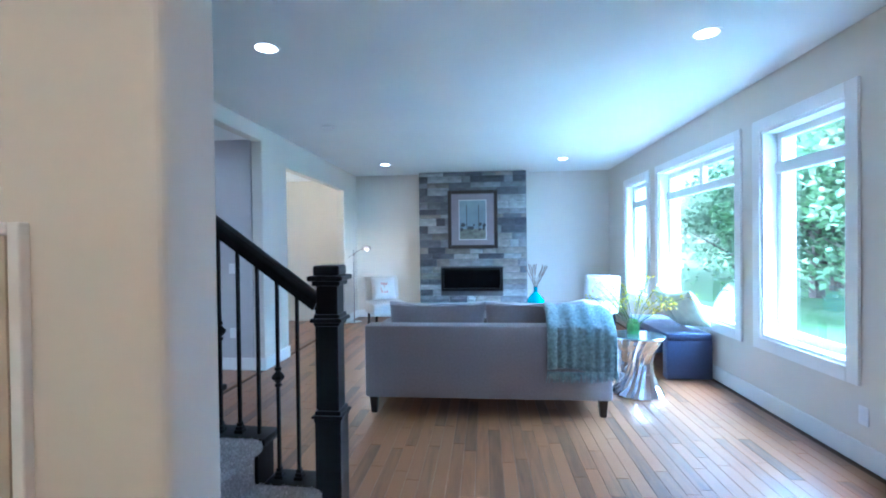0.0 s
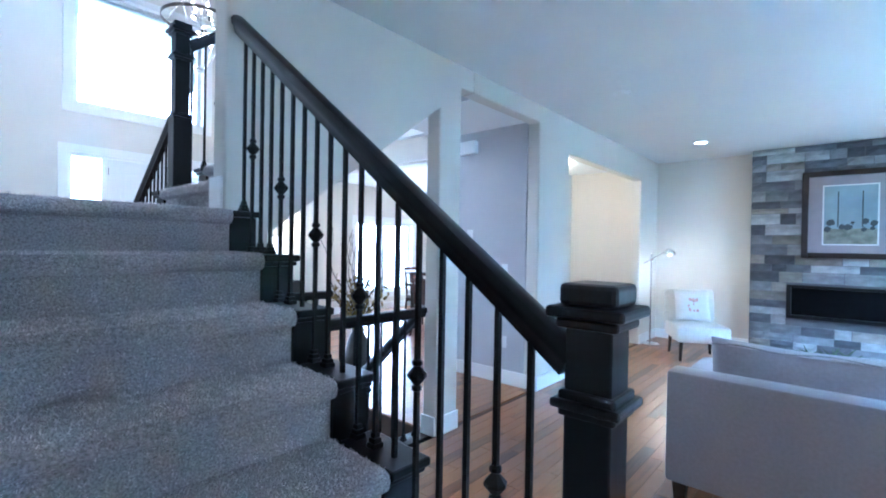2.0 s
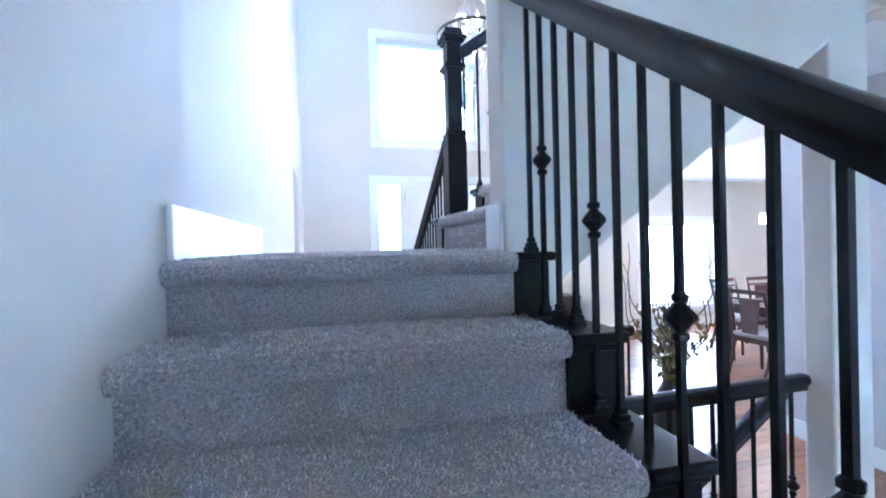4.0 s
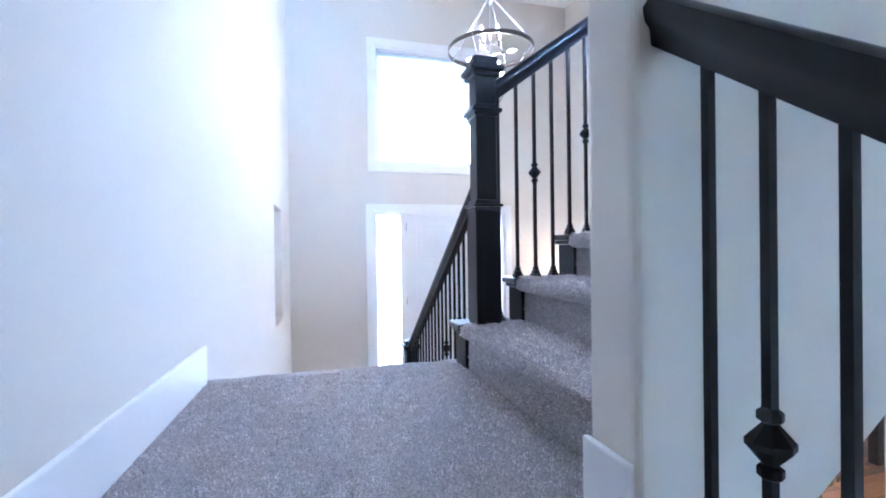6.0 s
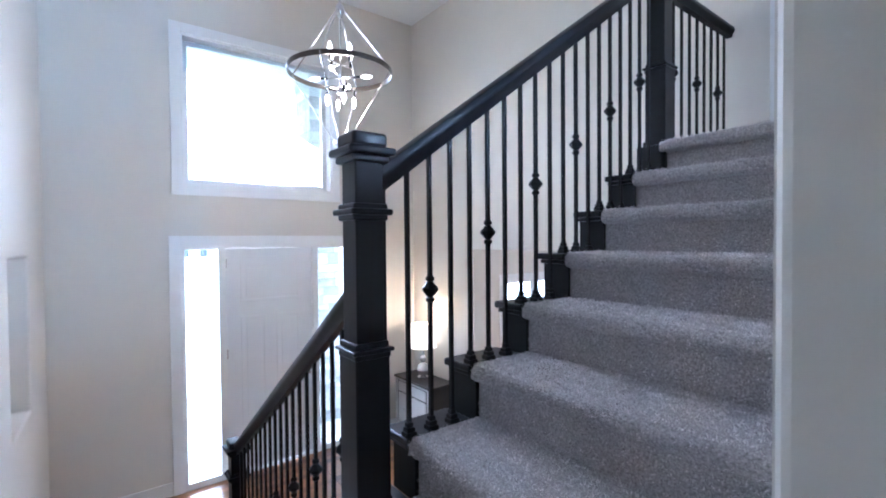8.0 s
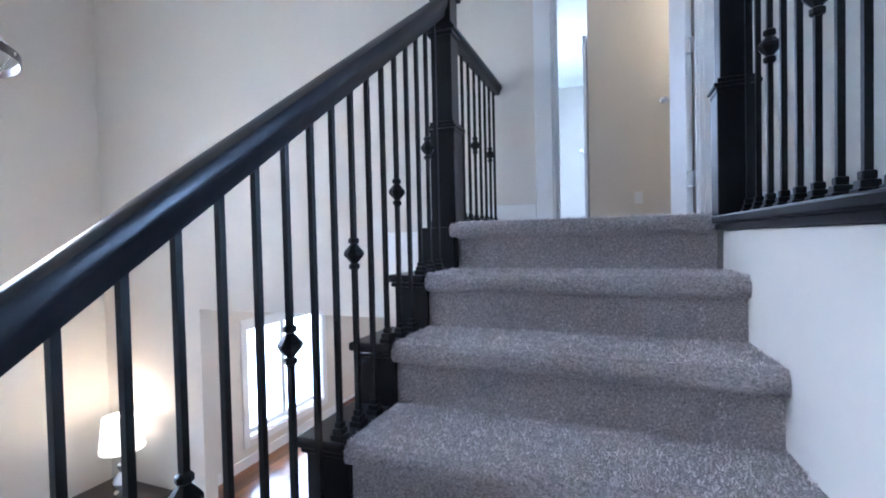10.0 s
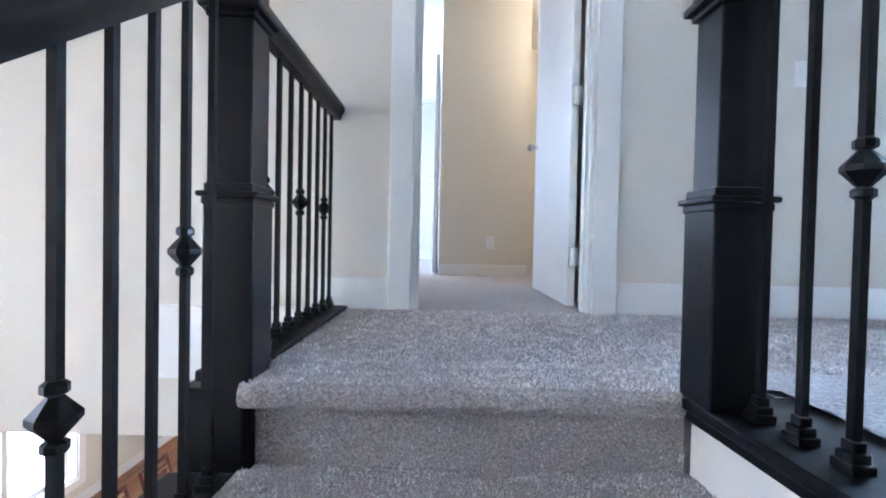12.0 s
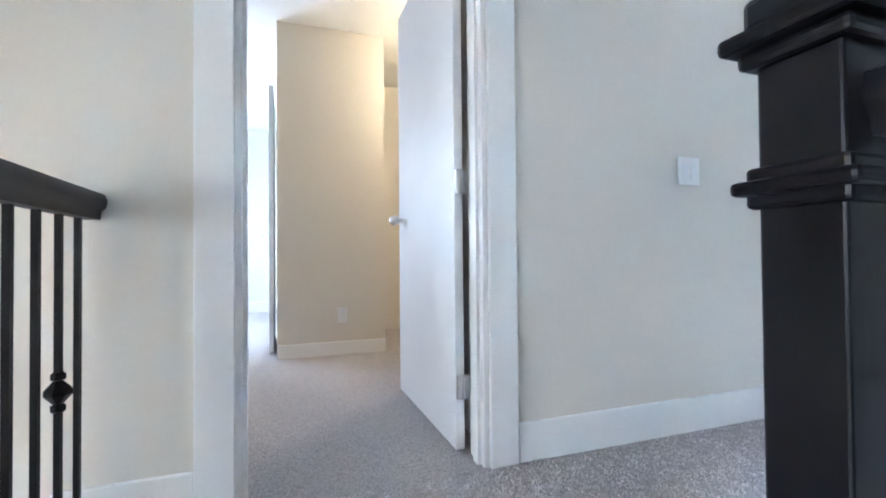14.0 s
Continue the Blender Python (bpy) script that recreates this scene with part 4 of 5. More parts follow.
def stone_mesh(w, h, d, m, seed):
    bm = bmesh.new()
    nx, nz = 4, 2
    g = [[bm.verts.new((w * i / nx, -d + (0 if 0 < i < nx and 0 < j < nz else d * 0.35) + 0.012 * noise.noise(Vector((i * 1.7 + seed * 3.1, j * 2.3, seed))), h * j / nz)) for j in range(nz + 1)] for i in range(nx + 1)]
    for i in range(nx):
        for j in range(nz):
            bm.faces.new((g[i][j], g[i + 1][j], g[i + 1][j + 1], g[i][j + 1]))
    rim = [g[i][0] for i in range(nx)] + [g[nx][j] for j in range(nz)] + [g[i][nz] for i in range(nx, 0, -1)] + [g[0][j] for j in range(nz, 0, -1)]
    back = [bm.verts.new((v.co.x, 0, v.co.z)) for v in rim]
    for i in range(len(rim)):
        bm.faces.new((rim[i], back[i], back[(i + 1) % len(rim)], rim[(i + 1) % len(rim)]))
    return mesh_of("stone", bm, m)


rs = random.Random(5)
z = 0.004
while z < C1 - 0.03:
    h = rs.choice((0.07, 0.095, 0.12, 0.14))
    if C1 - 0.008 - z - h < 0.05:
        h = C1 - 0.008 - z
    x = -0.66
    while x < 1.3:
        w = rs.choice((0.16, 0.24, 0.32, 0.4, 0.46))
        if 1.32 - x - w < 0.1:
            w = 1.32 - x
        if z + h > 0.53 and z < 0.96:
            if -0.26 > x > -0.26 - w:
                w = -0.26 - x
            elif -0.26 <= x + 0.001 and x < 0.88:
                x = 0.88
                continue
        if w > 0.03:
            o = part("stone", stone_mesh(w - 0.006, h - 0.006, rs.uniform(0.03, 0.055), rs.choice(STONES), rs.random() * 50), None, fpw)
            o.location = (x, 8.861, z)
        x += w
    z += h
ins = empty("gas_fireplace_insert", "black linear gas fireplace insert set into the stone", "fireplace insert")
ins.location = (-0.055, 0, -0.045)
INK = mat("black_metal", (0.008, 0.008, 0.009), 0.4, spec=0.25)
part("frame", boxes((-0.205, 0.935, 8.79, 8.86, 0.575, 0.62), (-0.205, 0.935, 8.79, 8.86, 0.965, 1.005), (-0.205, -0.155, 8.79, 8.86, 0.62, 0.965), (0.885, 0.935, 8.79, 8.86, 0.62, 0.965), bev=0.005), INK, ins)
part("firebox", boxes((-0.2, 0.93, 9.05, 9.088, 0.58, 1.0), (-0.2, 0.93, 8.86, 9.05, 0.58, 0.6), (-0.2, 0.93, 8.86, 9.05, 0.98, 1.0), (-0.2, -0.18, 8.86, 9.05, 0.6, 0.98), (0.91, 0.93, 8.86, 9.05, 0.6, 0.98)), INK, ins)
part("burner_bed", boxes((-0.1, 0.83, 8.92, 9.0, 0.602, 0.65), bev=0.01), mat("grey_media", (0.12, 0.12, 0.13), 0.5, bump=1, bscale=50), ins)
part("glass_front", boxes((-0.155, 0.885, 8.835, 8.84, 0.62, 0.965)), mat("dark_glass", (0.004, 0.004, 0.005), 0.12, spec=0.12), ins)
pf = empty("framed_picture", "dark wood framed picture with grey mat over the fireplace", "picture")
pf.location = (-0.02, 0, -0.03)
Y = 8.775
part("frame", boxes((-0.1, -0.035, Y - 0.03, Y + 0.02, 1.34, 2.41), (0.745, 0.81, Y - 0.03, Y + 0.02, 1.34, 2.41), (-0.035, 0.745, Y - 0.03, Y + 0.02, 1.34, 1.405), (-0.035, 0.745, Y - 0.03, Y + 0.02, 2.345, 2.41), bev=0.008), DARKW, pf)
part("mat_board", boxes((-0.034, 0.744, Y, Y + 0.018, 1.406, 2.344)), mat("mauve_mat", (0.3, 0.27, 0.29), 0.8), pf)
part("inner_fillet", boxes((0.1, 0.61, Y - 0.006, Y - 0.001, 1.5, 2.235)), mat("white_fillet", (0.7, 0.7, 0.7), 0.6), pf)
part("print", boxes((0.115, 0.595, Y - 0.01, Y - 0.0065, 1.515, 2.22)), mat("print_sky", (0.25, 0.32, 0.36), 0.5, var=0.2, scale=3), pf)
part("print_field", boxes((0.115, 0.595, Y - 0.012, Y - 0.0105, 1.515, 1.7)), mat("print_field", (0.2, 0.21, 0.17), 0.6, var=0.4, scale=12), pf)
bm = bmesh.new()
for k in range(14):
    bmesh.ops.create_icosphere(bm, subdivisions=1, radius=rs.uniform(0.02, 0.045), matrix=Matrix.Translation((rs.uniform(0.14, 0.58), Y - 0.013, rs.uniform(1.69, 1.8))) @ Matrix.Diagonal((1, 0.05, 1, 1)))
for x in (0.24, 0.46):
    box(bm, x, x + 0.012, Y - 0.0135, Y - 0.0125, 1.72, 2.15)
part("print_trees", bm, mat("print_dark", (0.05, 0.06, 0.065), 0.6), pf)

# ---- sofa ----
SOFA = mat("grey_upholstery", (0.27, 0.255, 0.275), 0.9, var=0.07, scale=60, bump=0.3, bscale=350, sheen=0.3)


def pillow(w, h, d, seed, puff=0.62):
    """A soft cushion, w by d lying flat, h thick, centred."""
    bm = bmesh.new()
    nx, ny = 20, 14
    top, bot = [], []
    for s, store in ((1, top), (-1, bot)):
        for i in range(nx + 1):
            r = []
            for j in range(ny + 1):
                u, v = 2 * i / nx - 1, 2 * j / ny - 1
                e = (max(0.0, (1 - u ** 4)) * max(0.0, (1 - v ** 4))) ** puff
                k = 1 - 0.035 * (1 - abs(u)) * (abs(v) > 0.9) - 0.0
                z = s * (h / 2 * e + 0.006) + 0.02 * h * noise.noise(Vector((u * 2.5 + seed, v * 2.5, s)))
                r.append(bm.verts.new((u * w / 2 * (1 - 0.04 * (1 - v * v)), v * d / 2 * (1 - 0.05 * (1 - u * u)) * k, z)))
            store.append(r)
    for store in (top, bot):
        for i in range(nx):
            for j in range(ny):
                bm.faces.new((store[i][j], store[i + 1][j], store[i + 1][j + 1], store[i][j + 1]))
    for i in range(nx):
        for j in (0, ny):
            bm.faces.new((top[i][j], top[i + 1][j], bot[i + 1][j], bot[i][j]))
    for j in range(ny):
        for i in (0, nx):
            bm.faces.new((top[i][j], top[i][j + 1], bot[i][j + 1], bot[i][j]))
    return bm


so = empty("sofa", "grey upholstered sofa with loose back cushions and dark tapered legs", "sofa", at=(-0.45, 4.11, 0))
SW = 1.99
part("back_rest", boxes((0, SW, 0, 0.17, 0.14, 0.735), bev=0.022), SOFA, so, smooth=True)
for x in (0.0, SW - 0.15):
    part("arm_rest", boxes((x, x + 0.15, 0.172, 0.88, 0.14, 0.66), bev=0.025), SOFA, so, smooth=True)
part("seat_base", boxes((0.152, SW - 0.152, 0.172, 0.86, 0.14, 0.3), bev=0.012), SOFA, so, smooth=True)
for k in range(2):
    w = (SW - 0.32) / 2
    o = part("seat_cushion", pillow(w - 0.01, 0.15, 0.68, k, 0.3), SOFA, so, smooth=True)
    o.matrix_basis = pose(0.16 + w / 2 + k * w, 0.52, 0.385)
    o = part("back_cushion", pillow(w + 0.01, 0.2, 0.5, 7 + k, 0.4), SOFA, so, "plump back cushion with piped seam", True)
    o.matrix_basis = pose(0.16 + w / 2 + k * w, 0.265, 0.65, 82, 0, 0)
    pts = [(0.16 + w / 2 + k * w + (w * 0.485) * u, 0.205 + 0.012 * math.sin(u * 5 + k), 0.875 + 0.006 * math.sin(u * 7)) for u in [i / 8 - 1 for i in range(17)]]
    bm = bmesh.new()
    for a, b in zip(pts, pts[1:]):
        tube(bm, a, b, 0.005, 6)
    part("piping", bm, SOFA, o).matrix_basis = o.matrix_basis.inverted()
for x in (0.03, SW - 0.1):
    for y in (0.03, 0.78):
        bm = bmesh.new()
        bmesh.ops.create_cone(bm, cap_ends=True, segments=4, radius1=0.032, radius2=0.048, depth=0.139, matrix=Matrix.Translation((x + 0.035, y + 0.035, 0.0705)) @ pose(0, 0, 0, 0, 0, 45))
        part("leg", bm, DARKW, so)
# throw over the sofa's end
TH = mat("teal_throw", (0.22, 0.32, 0.345), 0.95, var=0.35, scale=45, bump=1.0, bscale=120, sheen=0.5)
tw = empty("throw_blanket", "teal knitted throw with fringe draped over the sofa back", "throw blanket", at=(1.0, 4.11, 0))
bm = bmesh.new()
prof = [(0.30, 0.55), (0.27, 0.7), (0.24, 0.82), (0.20, 0.868), (0.12, 0.85), (0.06, 0.80), (0.0, 0.757), (-0.03, 0.73), (-0.036, 0.66), (-0.037, 0.58), (-0.036, 0.5), (-0.034, 0.43), (-0.033, 0.38)]
NXT = 30
rows = []
for i in range(NXT + 1):
    u = i / NXT
    fold = 0.014 * math.sin(u * 23) + 0.01 * noise.noise(Vector((u * 6, 1, 0)))
    r = []
    for k, (y, z) in enumerate(prof):
        zz = z + (0.05 * math.sin(u * 4 + 0.6) if z < 0.5 else 0) * (0.5 - z) * 6 - (0.05 * max(0, u - 0.72) / 0.28 * (z > 0.7))
        r.append(bm.verts.new((0.03 + u * 0.53 + 0.01 * noise.noise(Vector((u * 5, k, 3))), y - (abs(fold) + 0.004 if k > 6 else 0), zz + (0.012 + fold * 0.6 if k <= 6 else 0))))
    rows.append(r)
for a, b in zip(rows, rows[1:]):
    for k in range(len(prof) - 1):
        bm.faces.new((a[k], b[k], b[k + 1], a[k + 1]))
o = part("cloth", bm, TH, tw, smooth=True)
md = o.modifiers.new("thick", "SOLIDIFY")
md.thickness, md.offset = 0.01, 1
bm = bmesh.new()
for i in range(120):
    x = 0.03 + 0.53 * i / 119
    z0 = 0.39
    y0 = -0.05 - 0.012 * abs(math.sin(i / 119 * 23))
    l = rs.uniform(0.05, 0.09)
    tube(bm, (x, y0, z0), (x + rs.uniform(-0.015, 0.015), y0 - rs.uniform(0, 0.012), z0 - l), 0.004, 5, 0.003)
part("fringe", bm, TH, tw, "knotted yarn fringe")

# ---- side table with flowers ----
st = empty("side_table", "mirrored hourglass drum side table with dark glass top", "side table", at=(1.93, 4.75, 0))
bm = bmesh.new()
n = 40
rings = []
for z, r in ((0.002, 0.215), (0.02, 0.22), (0.1, 0.17), (0.2, 0.128), (0.3, 0.118), (0.4, 0.14), (0.48, 0.185), (0.525, 0.205)):
    rings.append([bm.verts.new(((r + (0.012 if i % 2 else -0.004)) * math.cos(2 * math.pi * i / n + z * 1.6), (r + (0.012 if i % 2 else -0.004)) * math.sin(2 * math.pi * i / n + z * 1.6), z)) for i in range(n)])
for a, b in zip(rings, rings[1:]):
    for i in range(n):
        bm.faces.new((a[i], a[(i + 1) % n], b[(i + 1) % n], b[i]))
bm.faces.new(rings[0][::-1])
bm.faces.new(rings[-1])
part("fluted_base", bm, MIRROR, st, "polished silver fluted base")
part("tabletop", lathe([(0.225, 0.526), (0.232, 0.53), (0.232, 0.54), (0.226, 0.546)], 40), mat("dark_top_glass", (0.05, 0.06, 0.06), 0.03), st, "dark glass top")
part("rim", lathe([(0.234, 0.527), (0.238, 0.53), (0.238, 0.538), (0.234, 0.541)], 40), CHROME, st)
GVASE = mat("green_glass", (0.35, 0.75, 0.25), 0.03, trans=0.9)
fv = empty("flower_vase", "green glass jar with yellow blossom branches on the side table", "vase", at=(1.9, 4.76, 0.547))
part("jar", lathe([(0.045, 0), (0.055, 0.006), (0.058, 0.09), (0.052, 0.115), (0.04, 0.125), (0.042, 0.14), (0.038, 0.141), (0.035, 0.12), (0.05, 0.09), (0.05, 0.01)], 28), GVASE, fv, smooth=True)
rf = random.Random(11)
bmS, bmF = bmesh.new(), bmesh.new()
for k in range(16):
    a, l = rf.uniform(0, 2 * math.pi), rf.uniform(0.26, 0.5)
    sp = rf.uniform(0.3, 1.0)
    p = Vector((0.01 * math.cos(a), 0.01 * math.sin(a), 0.02))
    d = Vector((math.cos(a) * sp * 0.55, math.sin(a) * sp * 0.4, 0.75)).normalized()
    for s in range(7):
        q = p + d * (l + 0.12) / 7
        tube(bmS, p, q, 0.0025, 5)
        d = (d + Vector((math.cos(a) * 0.14, math.sin(a) * 0.1, 0.0)) + Vector([rf.uniform(-0.12, 0.12) for _ in range(3)])).normalized()
        if s > 2:
            for f in range(9):
                c = q + Vector([rf.uniform(-0.03, 0.03) for _ in range(3)])
                m = Matrix.Translation(c) @ Euler([rf.uniform(0, 6) for _ in range(3)]).to_matrix().to_4x4() @ Matrix.Diagonal((1, 0.8, 0.35, 1))
                bmesh.ops.create_icosphere(bmF, subdivisions=1, radius=rf.uniform(0.007, 0.013), matrix=m)
        p = q
part("stems", bmS, mat("green_stem", (0.12, 0.2, 0.05), 0.6), fv)
part("blossoms", bmF, mat("yellow_blossom", (0.75, 0.66, 0.08), 0.7, var=0.25, scale=40), fv, "small yellow blossoms")

# ---- window bench and cushions ----
NAVY = mat("navy_upholstery", (0.028, 0.035, 0.085), 0.8, var=0.15, scale=50, bump=0.2, bscale=300, sheen=0.3)
be = empty("window_bench", "navy upholstered waterfall bench under the window", "bench", at=(2.36, 5.19, 0))
part("seat", boxes((0, 0.45, 0, 1.25, 0.38, 0.47), bev=0.03), NAVY, be, smooth=True)
for y in (0.0, 1.13):
    part("side_panel", boxes((0.0, 0.45, y, y + 0.12, 0.002, 0.4), bev=0.02), NAVY, be, smooth=True)
CUSH = mat("pale_green_cushion", (0.62, 0.68, 0.55), 0.85, var=0.12, scale=14, bump=0.3, bscale=200)
for k, (y, tilt) in enumerate(((5.45, 18), (5.88, -12))):
    o = solid("throw_pillow", pillow(0.42, 0.16, 0.42, 20 + k), CUSH, "pale green patterned pillow leaning on the window sill", "pillow", group="pillows on the bench", smooth=True)
    o.matrix_world = pose(2.66, y, 0.68, 0, 0, 90 + tilt) @ pose(0, 0, 0, 62, 0, 0) @ pose(0, 0, 0, 0, 0, 9 * (1 if k else -1))

# ---- slipper chairs by the fireplace ----
CREAM = mat("cream_upholstery", (0.66, 0.64, 0.6), 0.85, var=0.05, scale=30, bump=0.2, bscale=250, sheen=0.2)


def slipper_chair(x, y, turn, label):
    c = empty("armless_chair", label, "chair", group="chairs by the fireplace")
    part("seat", boxes((-0.3, 0.3, -0.32, 0.32, 0.24, 0.44), bev=0.03), CREAM, c, smooth=True)
    o = part("backrest", boxes((-0.3, 0.3, -0.05, 0.05, 0, 0.42), bev=0.03), CREAM, c, smooth=True)
    o.matrix_basis = pose(0, 0.3, 0.43, -10)
    part("back_frame", boxes((-0.27, 0.27, 0.335, 0.36, 0.25, 0.62), bev=0.005), DARKW, c)
    for px in (-0.25, 0.25):
        for py in (-0.27, 0.27):
            part("leg", tube(bmesh.new(), (px, py, 0.002), (px * 0.96, py * 0.96, 0.25), 0.015, 8, 0.024), DARKW, c)
    c.matrix_world = pose(x, y, 0, 0, 0, turn)
    p = solid("throw_pillow", pillow(0.42, 0.13, 0.4, x), mat("white_pillow", (0.74, 0.72, 0.72), 0.85, var=0.04, scale=20), "white pillow with pink print on the cream chair", "pillow", group="pillows on the chairs", smooth=True)
    p.matrix_world = pose(x, y, 0, 0, 0, turn) @ pose(0, 0.185, 0.645, 74)
    bm = bmesh.new()
    for k in range(9):
        u, v = (k % 3 - 1) * 0.045, (k // 3 - 1) * 0.06
        bmesh.ops.create_icosphere(bm, subdivisions=1, radius=0.03, matrix=Matrix.Translation((u * (1.2 - abs(v) * 5), v, 0.068)) @ Matrix.Diagonal((1, 1.3, 0.12, 1)))
    part("print", bm, mat("pink_print", (0.62, 0.36, 0.34), 0.85, var=0.3, scale=60), p, "faded pink print")


slipper_chair(-1.12, 8.0, 28, "cream armless chair with dark legs beside the floor lamp")
slipper_chair(2.28, 7.95, -38, "cream armless chair with dark legs near the windows")

# ---- coffee table, vase, books ----
ct = empty("coffee_table", "low dark wood coffee table behind the sofa", "coffee table", at=(0.75, 6.2, 0))
part("tabletop", boxes((-0.65, 0.65, -0.35, 0.35, 0.47, 0.51), bev=0.006), mat("patterned_top", (0.2, 0.19, 0.18), 0.35, var=0.7, scale=18), ct)
part("apron", boxes((-0.6, 0.6, -0.3, 0.3, 0.4, 0.469)), DARKW, ct)
for x in (-0.58, 0.52):
    for y in (-0.28, 0.22):
        part("leg", boxes((x, x + 0.06, y, y + 0.06, 0.001, 0.399), bev=0.004), DARKW, ct)
TEAL = mat("teal_glass", (0.02, 0.42, 0.5), 0.06, trans=0.55)
tv = empty("teal_vase", "teal glass demijohn vase holding dried branches", "vase", at=(1.2, 6.4, 0.511))
part("vase_body", lathe([(0.06, 0), (0.095, 0.02), (0.12, 0.09), (0.11, 0.16), (0.06, 0.22), (0.028, 0.25), (0.026, 0.31), (0.034, 0.32), (0.028, 0.321)], 32), TEAL, tv, smooth=True)
bm = bmesh.new()
for k in range(11):
    a = rf.uniform(0, 6.28)
    p = Vector((0, 0, 0.25))
    d = Vector((0.25 * math.cos(a), 0.2 * math.sin(a), 1)).normalized()
    for s in range(5):
        q = p + d * 0.075
        tube(bm, p, q, 0.003 if s < 3 else 0.006, 5)
        d = (d + Vector([rf.uniform(-0.2, 0.2) for _ in range(3)])).normalized()
        p = q
part("dried_branches", bm, mat("dried_branch", (0.2, 0.13, 0.1), 0.8), tv)
bm = bmesh.new()
for k in range(26):
    a = rf.uniform(0, 6.28)
    c = Vector((rf.uniform(-0.14, 0.14), rf.uniform(-0.08, 0.08), 0.03))
    q = c + Vector((0.09 * math.cos(a), 0.09 * math.sin(a), rf.uniform(0.0, 0.09)))
    tube(bm, c, q, 0.012, 5, 0.002)
tg = solid("green_garland", bm, mat("dark_leaf", (0.05, 0.08, 0.045), 0.6, var=0.3), "dark green leaf arrangement on the coffee table", "plant")
tg.location = (0.2, 6.2, 0.511)

# ---- floor lamp ----
fl = empty("floor_lamp", "brushed nickel pharmacy floor lamp with swing arm", "lamp", at=(-1.8, 8.4, 0))
part("base", lathe([(0.13, 0.001), (0.13, 0.02), (0.03, 0.03)], 28), CHROME, fl, smooth=True)
part("pole", cyl(bmesh.new(), 0, 0, 0.03, 1.32, 0.011), CHROME, fl)
part("arm", tube(bmesh.new(), (-0.1, 0, 1.18), (0.2, -0.03, 1.36), 0.008), CHROME, fl)
part("swivel", lathe([(0.02, 1.22), (0.024, 1.24), (0.02, 1.27)], 12), CHROME, fl)
part("shade", lathe([(0.085, 1.31), (0.08, 1.35), (0.05, 1.385), (0.015, 1.395)], 24, 0.25, -0.03), CHROME, fl, "dome metal shade", True)
part("bulb", lathe([(0.02, 1.3), (0.03, 1.32), (0.02, 1.345)], 12, 0.25, -0.03), BULB, fl)
lamp("floor_lamp_light", "POINT", Matrix.Translation((-1.55, 8.37, 1.27)), 2.5, (1, 0.8, 0.55), 0.04)

# ---- dining room ----
dt = empty("dining_table", "dark wood dining table", "table", at=(-4.62, 7.6, 0))
part("tabletop", boxes((-0.55, 0.55, -0.9, 0.9, 0.71, 0.75), bev=0.006), DARKW, dt)
part("apron", boxes((-0.46, 0.46, -0.8, 0.8, 0.62, 0.709)), DARKW, dt)
for x in (-0.48, 0.4):
    for y in (-0.82, 0.74):
        part("leg", boxes((x, x + 0.08, y, y + 0.08, 0.001, 0.619), bev=0.004), DARKW, dt)
CHW = mat("cherry_wood", (0.06, 0.022, 0.014), 0.35, var=0.25, scale=9, coat=0.2, stretch=(1, 1, 0.2))
dc = empty("dining_chair", "dark cherry dining chair with slat back and grey seat", "chair", group="chairs round the dining table")
part("seat", boxes((-0.23, 0.23, -0.22, 0.22, 0.44, 0.49), bev=0.015), mat("grey_seat", (0.3, 0.28, 0.27), 0.85), dc, smooth=True)
part("seat_frame", boxes((-0.225, 0.225, -0.215, 0.215, 0.38, 0.439)), CHW, dc)
for x in (-0.215, 0.215):
    part("leg", tube(bmesh.new(), (x, -0.2, 0.002), (x, -0.19, 0.38), 0.016, 8, 0.02), CHW, dc)
    bm = bmesh.new()
    pts = [(x, 0.3, 0.002), (x, 0.225, 0.25), (x, 0.2, 0.48), (x, 0.23, 0.75), (x, 0.29, 0.98)]
    for a, b in zip(pts, pts[1:]):
        tube(bm, a, b, 0.018, 8)
    part("back_post", bm, CHW, dc)
part("top_rail", boxes((-0.23, 0.23, 0.272, 0.298, 0.93, 0.98), bev=0.006), CHW, dc)
part("mid_rail", boxes((-0.2, 0.2, 0.262, 0.282, 0.86, 0.885), bev=0.004), CHW, dc)
part("splat", prism([(-0.09, 0.49), (0.09, 0.49), (0.12, 0.86), (-0.12, 0.86)], "y", 0.225, 0.24), CHW, dc)
dc.matrix_world = pose(-3.8, 7.3, 0, 0, 0, -90)
for x, y, r in ((-3.8, 8.0, -90), (-5.4, 7.4, 90), (-5.4, 8.05, 90), (-4.42, 6.62, 180)):
    copy_thing(dc, pose(x, y, 0, 0, 0, r))
orc = empty("orchid", "white orchid in a pale pot on the dining table", "plant", at=(-4.82, 7.55, 0.751))
part("pot", lathe([(0.06, 0), (0.08, 0.1), (0.075, 0.1)], 20), TRIM, orc, smooth=True)
bm = bmesh.new()
bmW = bmesh.new()
p = Vector((0, 0, 0.1))
d = Vector((0.1, 0, 1))
for s in range(9):
    q = p + d.normalized() * 0.07
    tube(bm, p, q, 0.004, 6)
    d += Vector((0.1, 0.02, -0.12))
    p = q
    if s > 3:
        for f in range(4):
            m = Matrix.Translation(q + Vector([rf.uniform(-0.06, 0.06) for _ in range(3)])) @ Euler([rf.uniform(0, 6) for _ in range(3)]).to_matrix().to_4x4() @ Matrix.Diagonal((1, 0.8, 0.2, 1))
            bmesh.ops.create_icosphere(bmW, subdivisions=2, radius=0.05, matrix=m)
